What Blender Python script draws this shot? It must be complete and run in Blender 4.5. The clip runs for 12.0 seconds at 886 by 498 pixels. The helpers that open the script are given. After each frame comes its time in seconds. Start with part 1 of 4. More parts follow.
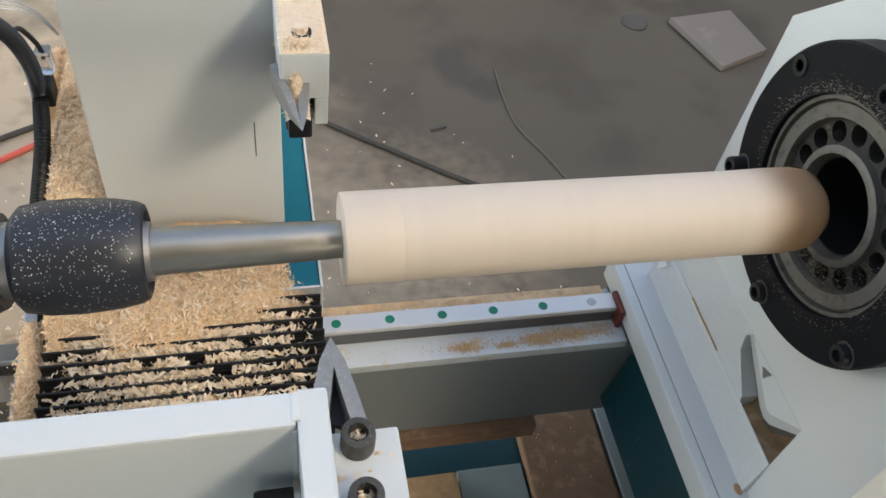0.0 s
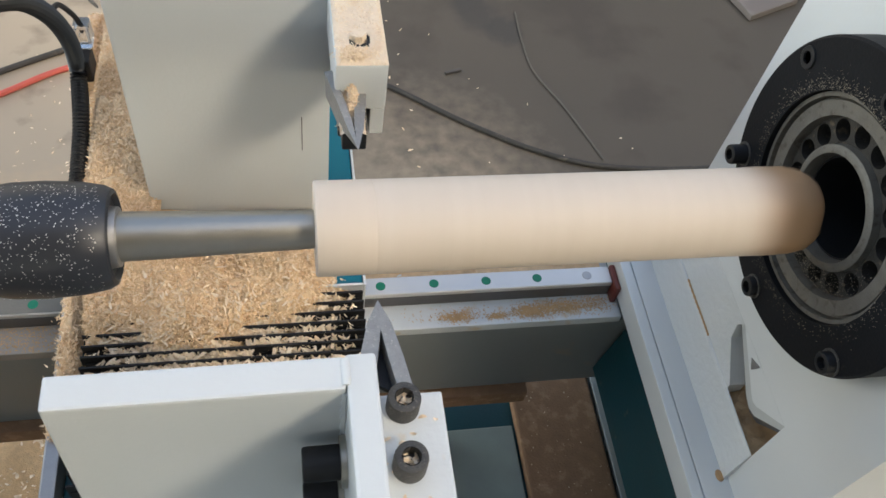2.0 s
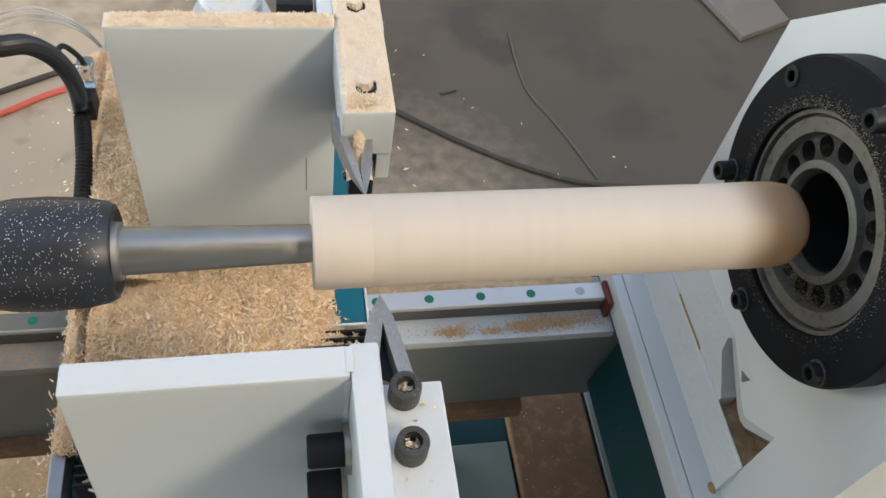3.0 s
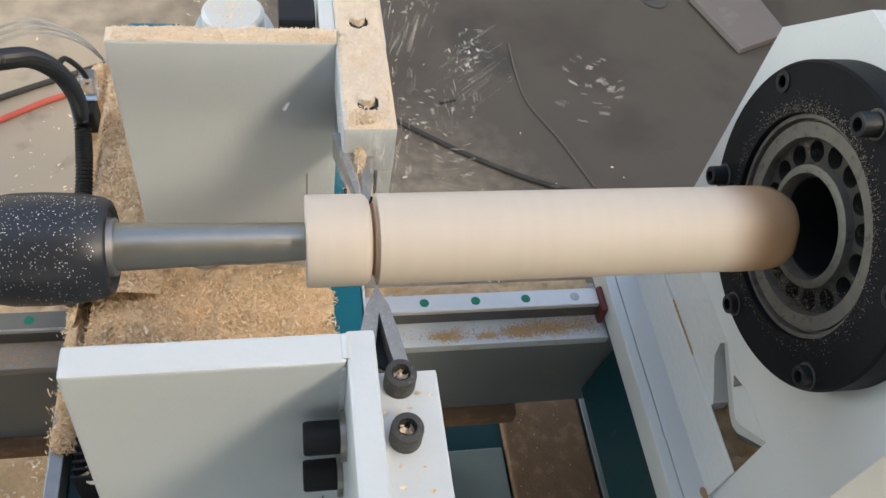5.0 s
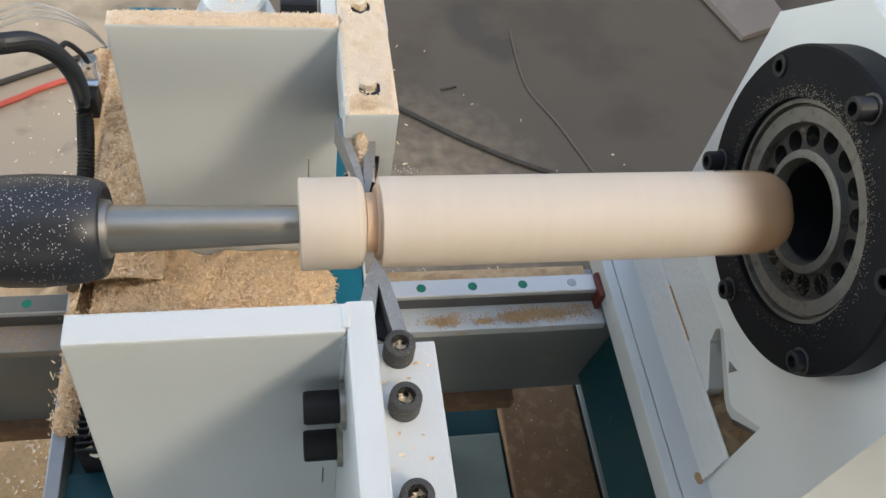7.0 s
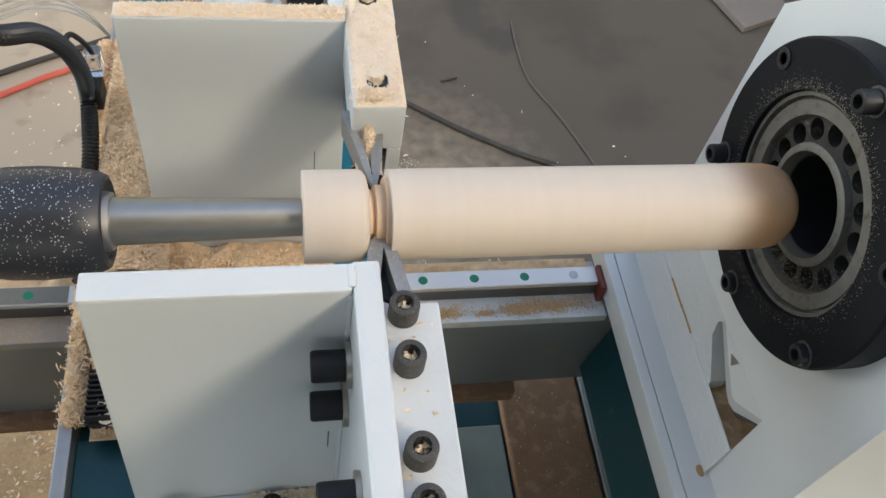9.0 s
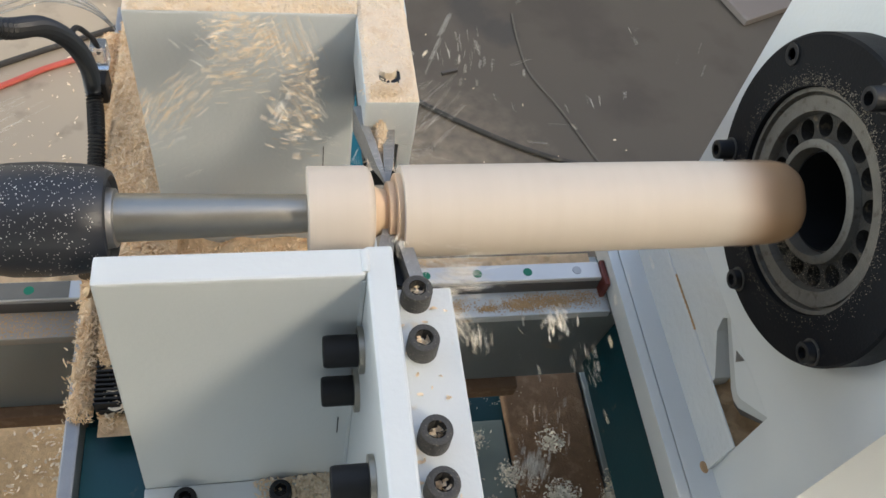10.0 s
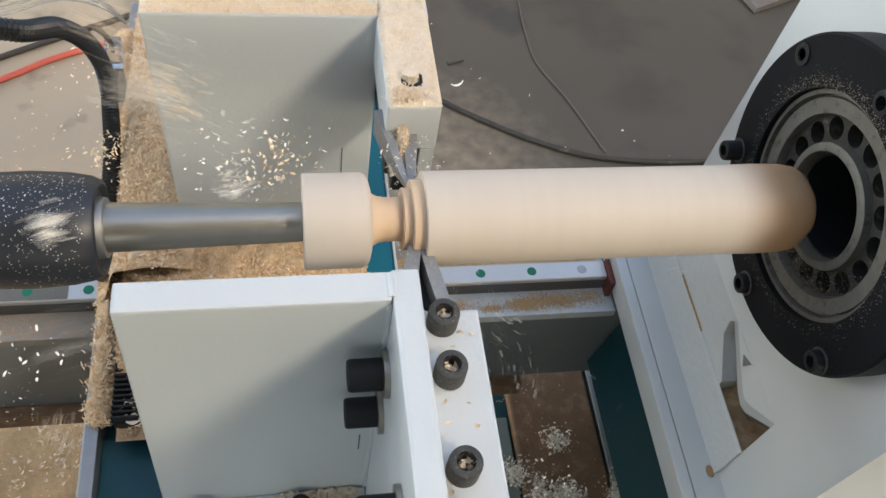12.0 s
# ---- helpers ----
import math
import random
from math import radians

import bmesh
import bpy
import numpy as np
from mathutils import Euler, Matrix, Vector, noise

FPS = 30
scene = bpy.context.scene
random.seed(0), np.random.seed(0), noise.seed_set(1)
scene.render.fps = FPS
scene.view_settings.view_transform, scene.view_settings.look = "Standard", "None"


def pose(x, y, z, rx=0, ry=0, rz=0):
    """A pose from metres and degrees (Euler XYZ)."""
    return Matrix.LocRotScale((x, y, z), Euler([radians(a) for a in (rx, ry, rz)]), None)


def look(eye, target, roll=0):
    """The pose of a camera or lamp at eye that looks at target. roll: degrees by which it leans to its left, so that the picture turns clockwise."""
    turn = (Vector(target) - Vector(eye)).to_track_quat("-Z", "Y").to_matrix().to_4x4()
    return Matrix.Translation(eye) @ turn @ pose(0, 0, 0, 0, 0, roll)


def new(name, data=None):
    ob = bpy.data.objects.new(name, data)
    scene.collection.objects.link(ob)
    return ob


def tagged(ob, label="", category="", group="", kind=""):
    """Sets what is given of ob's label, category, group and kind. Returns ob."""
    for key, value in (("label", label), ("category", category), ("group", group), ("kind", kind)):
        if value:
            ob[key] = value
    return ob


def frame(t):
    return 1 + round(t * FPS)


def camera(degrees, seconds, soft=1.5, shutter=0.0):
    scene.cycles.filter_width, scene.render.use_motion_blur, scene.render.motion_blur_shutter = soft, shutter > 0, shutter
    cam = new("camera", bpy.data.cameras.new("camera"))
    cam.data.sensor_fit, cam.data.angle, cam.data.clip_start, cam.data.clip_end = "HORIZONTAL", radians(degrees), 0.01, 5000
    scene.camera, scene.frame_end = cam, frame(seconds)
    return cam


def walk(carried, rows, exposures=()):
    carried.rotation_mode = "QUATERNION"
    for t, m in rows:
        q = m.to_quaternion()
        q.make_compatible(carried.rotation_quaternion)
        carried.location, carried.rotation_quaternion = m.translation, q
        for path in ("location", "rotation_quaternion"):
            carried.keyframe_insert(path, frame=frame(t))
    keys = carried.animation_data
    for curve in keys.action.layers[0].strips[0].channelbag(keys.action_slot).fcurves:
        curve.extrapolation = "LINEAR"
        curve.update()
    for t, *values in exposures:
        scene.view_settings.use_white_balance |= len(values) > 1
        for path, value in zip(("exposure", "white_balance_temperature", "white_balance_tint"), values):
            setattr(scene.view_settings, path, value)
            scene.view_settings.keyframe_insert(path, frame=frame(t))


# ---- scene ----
LENS = 55.26
PATH = [
    (0, pose(0.1061, -0.5349, 1.4450, 40.178, -6.725, -10.769)),
    (0.5, pose(0.1266, -0.5510, 1.4666, 38.513, -6.758, -9.803)),
    (1, pose(0.1443, -0.5108, 1.4686, 36.559, -6.824, -8.349)),
    (1.5, pose(0.1550, -0.4943, 1.4548, 35.504, -6.843, -7.857)),
    (2, pose(0.1415, -0.4959, 1.4635, 35.064, -7.029, -8.037)),
    (2.5, pose(0.1205, -0.4966, 1.4652, 35.407, -7.307, -8.554)),
    (3, pose(0.1398, -0.5071, 1.4722, 36.439, -7.172, -8.322)),
    (5, pose(0.1438, -0.5179, 1.4719, 37.200, -7.460, -7.906)),
    (5.5, pose(0.1445, -0.5258, 1.4753, 36.906, -7.594, -7.691)),
    (6, pose(0.1460, -0.5244, 1.4720, 36.596, -7.568, -7.489)),
    (6.5, pose(0.1457, -0.5231, 1.4696, 36.462, -7.645, -7.493)),
    (7, pose(0.1496, -0.5215, 1.4707, 36.380, -7.457, -7.637)),
    (9, pose(0.1472, -0.5195, 1.4700, 35.777, -7.532, -7.598)),
    (9.5, pose(0.1457, -0.5190, 1.4713, 35.602, -7.602, -7.683)),
    (10, pose(0.1427, -0.5133, 1.4673, 35.251, -7.703, -7.588)),
    (10.5, pose(0.1370, -0.5163, 1.4691, 34.820, -7.745, -7.627)),
    (11, pose(0.1355, -0.5090, 1.4636, 34.526, -7.663, -7.740)),
    (11.5, pose(0.1372, -0.5056, 1.4706, 34.371, -7.520, -7.598)),
    (12, pose(0.1524, -0.4938, 1.4662, 34.223, -7.173, -7.303)),
]

cam = camera(LENS, 12.0, shutter=0.35)
walk(cam, PATH, [(0, 1.86, 6900, 4), (12, 1.86, 6900, 4)])

# ---- light: soft daylight through an unseen hall's openings, with an added west fill ----
world = bpy.data.worlds.new("workshop_daylight")
scene.world = world
world.use_nodes = True
wn = world.node_tree
sky = wn.nodes.new("ShaderNodeTexSky")
sky.sky_type, sky.sun_disc = "NISHITA", False
sky.air_density, sky.dust_density, sky.ozone_density = 0.8, 4.0, 0.5
sky.sun_elevation, sky.sun_rotation = radians(41), radians(135)
wn.nodes["Background"].inputs[1].default_value = 0.15
wn.links.new(sky.outputs[0], wn.nodes["Background"].inputs[0])
sun = new("sun", bpy.data.lights.new("sun", "SUN"))
sun.data.energy, sun.data.angle, sun.data.color = 0.11, radians(10), (1.0, 0.96, 0.90)
sun.matrix_world = look((3.2, -3.2, 3.95), (0, 0, 0))

# fill lamp added on the west side to brighten the faces turned to -x
west_fill = new("west_fill_light", bpy.data.lights.new("west_fill_light", "AREA"))
west_fill.data.shape, west_fill.data.size, west_fill.data.size_y = "RECTANGLE", 8, 4.2
west_fill.data.energy, west_fill.data.color = 150, (1.0, 0.97, 0.92)
west_fill.matrix_world = look((-7.9, 3.4, 2.2), (0, 3.4, 2.2))

# ---- fixed measures: x along the lathe, y away from the viewer, z up ----
RAIL_Z = 0.670
AXIS_Y, AXIS_Z = -0.162, 1.005
WOOD_R = 0.032
FLANGE_X = 0.530
POST_TOP = 1.035


# ---- materials ----
def mat(name, base, rough=0.5, metal=0.0, vary=0.08, scale=60.0, bump=0.0, bump_scale=400.0, spots=None, spot_scale=25.0, spot_at=0.62, coat=0.0, sheen=0.5):
    m = bpy.data.materials.new(name)
    m.use_nodes = True
    n, l = m.node_tree.nodes, m.node_tree.links
    b = n["Principled BSDF"]
    b.inputs["Roughness"].default_value, b.inputs["Metallic"].default_value = rough, metal
    b.inputs["Coat Weight"].default_value = coat
    tc = n.new("ShaderNodeTexCoord")
    big = n.new("ShaderNodeTexNoise")
    big.inputs["Scale"].default_value, big.inputs["Detail"].default_value = scale, 6
    l.new(tc.outputs["Object"], big.inputs["Vector"])
    mix = n.new("ShaderNodeMix")
    mix.data_type = "RGBA"
    mix.inputs["A"].default_value = (*[c * (1 - vary) for c in base], 1)
    mix.inputs["B"].default_value = (*[min(1, c * (1 + vary)) for c in base], 1)
    l.new(big.outputs["Fac"], mix.inputs["Factor"])
    col = mix.outputs["Result"]
    if spots:
        sn = n.new("ShaderNodeTexNoise")
        sn.inputs["Scale"].default_value, sn.inputs["Detail"].default_value = spot_scale, 8
        l.new(tc.outputs["Object"], sn.inputs["Vector"])
        ramp = n.new("ShaderNodeValToRGB")
        ramp.color_ramp.elements[0].position, ramp.color_ramp.elements[1].position = spot_at, spot_at + 0.12
        l.new(sn.outputs["Fac"], ramp.inputs["Fac"])
        mx = n.new("ShaderNodeMix")
        mx.data_type = "RGBA"
        l.new(ramp.outputs["Color"], mx.inputs["Factor"])
        l.new(col, mx.inputs["A"])
        mx.inputs["B"].default_value = (*spots, 1)
        col = mx.outputs["Result"]
    l.new(col, b.inputs["Base Color"])
    b.inputs["Specular IOR Level"].default_value = sheen
    rr = n.new("ShaderNodeMapRange")
    rr.inputs["To Min"].default_value, rr.inputs["To Max"].default_value = max(0.02, rough - 0.08), min(1, rough + 0.1)
    l.new(big.outputs["Fac"], rr.inputs["Value"])
    l.new(rr.outputs["Result"], b.inputs["Roughness"])
    if bump:
        fine = n.new("ShaderNodeTexNoise")
        fine.inputs["Scale"].default_value, fine.inputs["Detail"].default_value = bump_scale, 4
        l.new(tc.outputs["Object"], fine.inputs["Vector"])
        bp = n.new("ShaderNodeBump")
        bp.inputs["Strength"].default_value, bp.inputs["Distance"].default_value = bump, 0.002
        l.new(fine.outputs["Fac"], bp.inputs["Height"])
        l.new(bp.outputs["Normal"], b.inputs["Normal"])
    return m


WHITE = mat("white_enamel", (0.64, 0.665, 0.665), 0.34, vary=0.03, scale=14, bump=0.10, bump_scale=260)
WHITE_DUSTY = mat("white_enamel_dusty", (0.64, 0.665, 0.665), 0.42, vary=0.04, scale=30, bump=0.12, bump_scale=260, spots=(0.62, 0.50, 0.34), spot_scale=38, spot_at=0.60)
WHITE_GLOSS = mat("white_enamel_runs", (0.64, 0.665, 0.665), 0.14, vary=0.03, scale=14, bump=0.75, bump_scale=130, coat=0.6)
WHITE_GLOSS.node_tree.nodes["Bump"].inputs["Distance"].default_value = 0.0016
PLATE_DARK = mat("grey_green_plate", (0.27, 0.335, 0.325), 0.5, vary=0.2, scale=20, bump=0.1)
TEAL = mat("teal_enamel", (0.0, 0.135, 0.195), 0.35, vary=0.12, scale=20, bump=0.1, bump_scale=260)
BEAM = mat("grey_enamel_beam", (0.29, 0.32, 0.325), 0.42, vary=0.06, scale=12, bump=0.1, bump_scale=200, spots=(0.45, 0.36, 0.25), spot_scale=14, spot_at=0.68)
STEEL = mat("ground_steel", (0.40, 0.38, 0.335), 0.40, 1.0, vary=0.08, scale=90, bump=0.03, bump_scale=900)
STRIP = mat("grey_painted_strip", (0.46, 0.48, 0.47), 0.45, vary=0.06, scale=40, bump=0.05)
STEEL_DULL = mat("dull_steel", (0.40, 0.39, 0.38), 0.45, 0.9, vary=0.2, scale=60, bump=0.1, bump_scale=500)
RAIL_STEEL = mat("rail_steel", (0.66, 0.645, 0.62), 0.46, 0.65, vary=0.06, scale=40, bump=0.02)
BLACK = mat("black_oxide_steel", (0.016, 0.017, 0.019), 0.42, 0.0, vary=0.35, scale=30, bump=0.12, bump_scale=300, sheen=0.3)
BLACK_DUSTY = mat("black_steel_dusty", (0.009, 0.010, 0.012), 0.5, 0.0, vary=0.3, scale=30, bump=0.1, bump_scale=400, spots=(0.030, 0.028, 0.024), spot_scale=110, spot_at=0.68, sheen=0.12)
CHUCK = mat("chuck_black_enamel", (0.022, 0.024, 0.03), 0.38, 0.0, vary=0.3, scale=40, bump=0.06)
RUBBER = mat("black_rubber", (0.014, 0.014, 0.015), 0.6, vary=0.3, scale=60, bump=0.1, sheen=0.35)
HOSE_BLACK = mat("glossy_black_plastic", (0.016, 0.016, 0.017), 0.33, vary=0.2, scale=60, sheen=0.5)
DUSTED_METAL = mat("sawdust_caked_steel", (0.030, 0.028, 0.025), 0.65, 0.2, vary=0.4, scale=120, bump=0.5, bump_scale=600, spots=(0.12, 0.095, 0.065), spot_scale=140, spot_at=0.60)
RING = mat("dusty_ring_steel", (0.135, 0.128, 0.112), 0.55, 0.2, vary=0.3, scale=100, bump=0.3, bump_scale=700, spots=(0.085, 0.075, 0.06), spot_scale=130, spot_at=0.56)
SCREW = mat("dusty_screw_steel", (0.055, 0.053, 0.050), 0.55, 0.0, vary=0.3, scale=200, bump=0.4, bump_scale=900, spots=(0.20, 0.18, 0.15), spot_scale=500, spot_at=0.6)
# Teal darkened to carry the shade in the bed's well; the spots are grime.
TEAL_SHADED = mat("shaded_grimy_teal", (0.005, 0.058, 0.076), 0.5, vary=0.3, scale=16, bump=0.15, bump_scale=200, spots=(0.05, 0.05, 0.045), spot_scale=9, spot_at=0.6)
GOUGE = mat("worn_tool_steel", (0.30, 0.295, 0.285), 0.48, 0.55, vary=0.25, scale=200, bump=0.3, bump_scale=900, spots=(0.45, 0.43, 0.39), spot_scale=420, spot_at=0.60)
FILM = mat("brown_grey_film", (0.17, 0.16, 0.135), 0.55, vary=0.2, scale=50, bump=0.1)
GREEN = mat("green_plug", (0.0, 0.19, 0.10), 0.45, vary=0.1)
DUSTY_TOP = mat("dust_coated_enamel", (0.40, 0.36, 0.31), 0.75, vary=0.15, scale=18, bump=0.25, bump_scale=300, spots=(0.50, 0.40, 0.28), spot_scale=25, spot_at=0.56)
# Steel darkened to hold the shade of the rail's flank and the window strip.
SHADED_STEEL = mat("shaded_side_steel", (0.14, 0.135, 0.13), 0.42, 0.6, vary=0.2, scale=60)
# Darkened copy of the teal enamel; on the upper end plate it stands for shade.
TEAL_DARK = mat("darkened_teal_enamel", (0.004, 0.062, 0.078), 0.38, vary=0.18, scale=20, bump=0.1, bump_scale=260, spots=(0.10, 0.11, 0.10), spot_scale=60, spot_at=0.68)
RUST = mat("rust_brown_smear", (0.42, 0.26, 0.13), 0.8, vary=0.3, scale=120, bump=0.4)
RED = mat("red_brown_wiper", (0.14, 0.030, 0.02), 0.5, vary=0.2, scale=80, spots=(0.4, 0.25, 0.15), spot_scale=60)
DRIFT = mat("tan_sawdust_drift", (0.60, 0.39, 0.20), 0.9, vary=0.3, scale=120, bump=0.7, bump_scale=400)
SAWDUST = mat("pale_wood_shavings", (0.70, 0.50, 0.30), 0.85, vary=0.25, scale=150, bump=0.6, bump_scale=700)
SAWDUST_BED = mat("packed_sawdust", (0.46, 0.31, 0.17), 0.9, vary=0.35, scale=90, bump=0.7, bump_scale=500)
CARDBOARD = mat("sawdust_caked_board", (0.27, 0.165, 0.10), 0.9, vary=0.3, scale=60, bump=0.6, bump_scale=350, spots=(0.36, 0.235, 0.15), spot_scale=60, spot_at=0.55)


CLEAR = mat("clear_plastic", (0.85, 0.87, 0.88), 0.08, vary=0.02)
CLEAR.node_tree.nodes["Principled BSDF"].inputs["Transmission Weight"].default_value = 0.9


FINE_DUST = mat("fine_cream_sawdust", (0.80, 0.67, 0.52), 0.9, vary=0.12, scale=90, bump=0.8, bump_scale=520, spots=(0.74, 0.58, 0.41), spot_scale=70, spot_at=0.56)


def chip_material(name="pale_shaving", low=(0.75, 0.57, 0.37), high=(0.90, 0.76, 0.57)):
    m = mat(name, low, 0.75, vary=0.1)
    n, l = m.node_tree.nodes, m.node_tree.links
    geo, ramp = n.new("ShaderNodeNewGeometry"), n.new("ShaderNodeValToRGB")
    ramp.color_ramp.elements[0].color, ramp.color_ramp.elements[1].color = (*low, 1), (*high, 1)
    l.new(geo.outputs["Random Per Island"], ramp.inputs["Fac"])
    l.new(ramp.outputs["Color"], n["Principled BSDF"].inputs["Base Color"])
    return m


CHIP = chip_material()
TAN_CHIP = chip_material("tan_shaving", (0.72, 0.48, 0.26), (0.92, 0.72, 0.48))
DUST_GREY = mat("grey_brown_dust", (0.27, 0.235, 0.185), 0.9, vary=0.3, scale=300)
FLYING = mat("fresh_white_chip", (0.85, 0.80, 0.71), 0.8, vary=0.1)
FLECK = mat("white_chip_fleck", (0.80, 0.77, 0.71), 0.8, vary=0.1)


def wood_material(name, a, b_col, rough=0.55, end=None):
    """Turned pale hardwood: faint rings along the axis and soft streaks."""
    m = bpy.data.materials.new(name)
    m.use_nodes = True
    n, l = m.node_tree.nodes, m.node_tree.links
    b = n["Principled BSDF"]
    b.inputs["Roughness"].default_value = rough
    tc, mp = n.new("ShaderNodeTexCoord"), n.new("ShaderNodeMapping")
    mp.inputs["Scale"].default_value = (90, 6, 6)
    l.new(tc.outputs["Object"], mp.inputs["Vector"])
    nz = n.new("ShaderNodeTexNoise")
    nz.inputs["Scale"].default_value, nz.inputs["Detail"].default_value = 1.0, 5
    l.new(mp.outputs["Vector"], nz.inputs["Vector"])
    mix = n.new("ShaderNodeMix")
    mix.data_type = "RGBA"
    mix.inputs["A"].default_value, mix.inputs["B"].default_value = (*a, 1), (*b_col, 1)
    l.new(nz.outputs["Fac"], mix.inputs["Factor"])
    col = mix.outputs["Result"]
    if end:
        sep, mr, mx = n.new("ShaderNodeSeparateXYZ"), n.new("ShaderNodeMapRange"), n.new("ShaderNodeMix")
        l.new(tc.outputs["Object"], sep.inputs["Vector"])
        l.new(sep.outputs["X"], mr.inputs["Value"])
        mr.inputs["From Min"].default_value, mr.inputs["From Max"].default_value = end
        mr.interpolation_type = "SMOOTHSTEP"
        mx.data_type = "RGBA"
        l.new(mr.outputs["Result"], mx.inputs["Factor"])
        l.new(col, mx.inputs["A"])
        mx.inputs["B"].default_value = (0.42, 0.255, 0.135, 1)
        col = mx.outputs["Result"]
    l.new(col, b.inputs["Base Color"])
    return m


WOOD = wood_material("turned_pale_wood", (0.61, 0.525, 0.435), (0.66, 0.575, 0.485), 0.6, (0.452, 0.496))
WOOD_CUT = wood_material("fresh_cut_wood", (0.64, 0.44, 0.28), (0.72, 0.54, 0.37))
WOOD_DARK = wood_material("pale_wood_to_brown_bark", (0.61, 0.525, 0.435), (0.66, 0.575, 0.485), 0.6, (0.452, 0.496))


def concrete():
    """Smooth brown-grey concrete with soft stains and a pale dusting of sawdust by the machine's tail end."""
    m = mat("dusty_concrete", (0.088, 0.074, 0.057), 0.62, vary=0.20, scale=2.6, bump=0.06, bump_scale=120, spots=(0.066, 0.054, 0.042), spot_scale=3.5, spot_at=0.52)
    n, l = m.node_tree.nodes, m.node_tree.links
    b = n["Principled BSDF"]
    tc = n.new("ShaderNodeTexCoord")

    def over(colour, factor):
        mx = n.new("ShaderNodeMix")
        mx.data_type = "RGBA"
        l.new(b.inputs["Base Color"].links[0].from_socket, mx.inputs["A"])
        l.new(factor, mx.inputs["Factor"])
        mx.inputs["B"].default_value = (*colour, 1)
        l.new(mx.outputs["Result"], b.inputs["Base Color"])

    def blot(x, y, sx, sy, scale, lo, hi, most):
        mp, gr, nz, mu, mr = n.new("ShaderNodeMapping"), n.new("ShaderNodeTexGradient"), n.new("ShaderNodeTexNoise"), n.new("ShaderNodeMath"), n.new("ShaderNodeMapRange")
        mp.vector_type = "TEXTURE"
        mp.inputs["Location"].default_value, mp.inputs["Scale"].default_value = (x, y, 0), (sx, sy, 1)
        gr.gradient_type = "SPHERICAL"
        nz.inputs["Scale"].default_value, nz.inputs["Detail"].default_value = scale, 8
        mu.operation = "MULTIPLY"
        l.new(tc.outputs["Object"], mp.inputs["Vector"])
        l.new(mp.outputs["Vector"], gr.inputs["Vector"])
        l.new(tc.outputs["Object"], nz.inputs["Vector"])
        l.new(gr.outputs["Fac"], mu.inputs[0])
        l.new(nz.outputs["Fac"], mu.inputs[1])
        l.new(mu.outputs[0], mr.inputs["Value"])
        mr.inputs["From Min"].default_value, mr.inputs["From Max"].default_value, mr.inputs["To Max"].default_value = lo, hi, most
        return mr.outputs["Result"]

    over((0.050, 0.045, 0.040), blot(0.66, 1.29, 0.085, 0.15, 18, 0.06, 0.26, 0.75))
    over((0.050, 0.045, 0.040), blot(0.725, 1.19, 0.07, 0.08, 26, 0.08, 0.26, 0.8))
    over((0.43, 0.35, 0.255), blot(-0.50, 0.60, 1.1, 1.6, 11, 0.06, 0.30, 0.95))
    over((0.55, 0.39, 0.235), blot(-0.34, 0.10, 0.75, 0.75, 30, 0.05, 0.22, 0.95))
    over((0.36, 0.29, 0.205), blot(0.42, 0.62, 0.5, 0.55, 30, 0.10, 0.55, 0.75))
    return m


CONCRETE = concrete()
SLAB = mat("pale_board", (0.18, 0.155, 0.14), 0.6, vary=0.1, scale=8, bump=0.1, spots=(0.22, 0.2, 0.18), spot_scale=10)
PAPER = mat("white_paper", (0.85, 0.84, 0.82), 0.7, vary=0.03)
CABLE = mat("dusty_black_cable", (0.042, 0.038, 0.033), 0.7, vary=0.4, scale=40, spots=(0.10, 0.085, 0.065), spot_scale=50, spot_at=0.58)
WIRE = mat("grey_wire", (0.11, 0.095, 0.078), 0.6, vary=0.1)
STAIN = mat("dark_oil_stain", (0.075, 0.068, 0.062), 0.55, vary=0.35, scale=14)
WALL = mat("hall_wall_paint", (0.45, 0.45, 0.43), 0.8, vary=0.06, scale=3)
RED_HOSE = mat("red_air_hose", (0.55, 0.10, 0.07), 0.45, vary=0.1)


# ---- mesh helpers ----
def finish(ob, material, smooth):
    if material:
        ob.data.materials.append(material)
    if smooth:
        for p in ob.data.polygons:
            p.use_smooth = True
        ob.data.set_sharp_from_angle(angle=radians(38))
    return ob


def part(name, bm, material, parent=None, label="", smooth=False):
    me = bpy.data.meshes.new(name)
    bmesh.ops.recalc_face_normals(bm, faces=bm.faces)
    bm.to_mesh(me)
    bm.free()
    ob = new(name, me)
    if parent:
        ob.parent = parent
    if label:
        ob["label"] = label
    return finish(ob, material, smooth)


def thing(name, label, category, at=(0, 0, 0), group="", kind=""):
    ob = new(name)
    ob.location = at
    return tagged(ob, label, category, group, kind)


def box(x0, x1, y0, y1, z0, z1, bevel=0.0, bm=None, turn=None):
    keep = bm
    b = bmesh.new()
    bmesh.ops.create_cube(b, size=1, matrix=Matrix.Translation(((x0 + x1) / 2, (y0 + y1) / 2, (z0 + z1) / 2)) @ Matrix.Diagonal((x1 - x0, y1 - y0, z1 - z0, 1)))
    if bevel:
        bmesh.ops.bevel(b, geom=b.edges[:], offset=bevel, segments=2, affect="EDGES", profile=0.6)
    if turn:
        bmesh.ops.transform(b, matrix=turn, verts=b.verts)
    return merge(keep, b)


def merge(keep, b):
    if keep is None:
        return b
    me = bpy.data.meshes.new("tmp")
    b.to_mesh(me)
    b.free()
    keep.from_mesh(me)
    bpy.data.meshes.remove(me)
    return keep


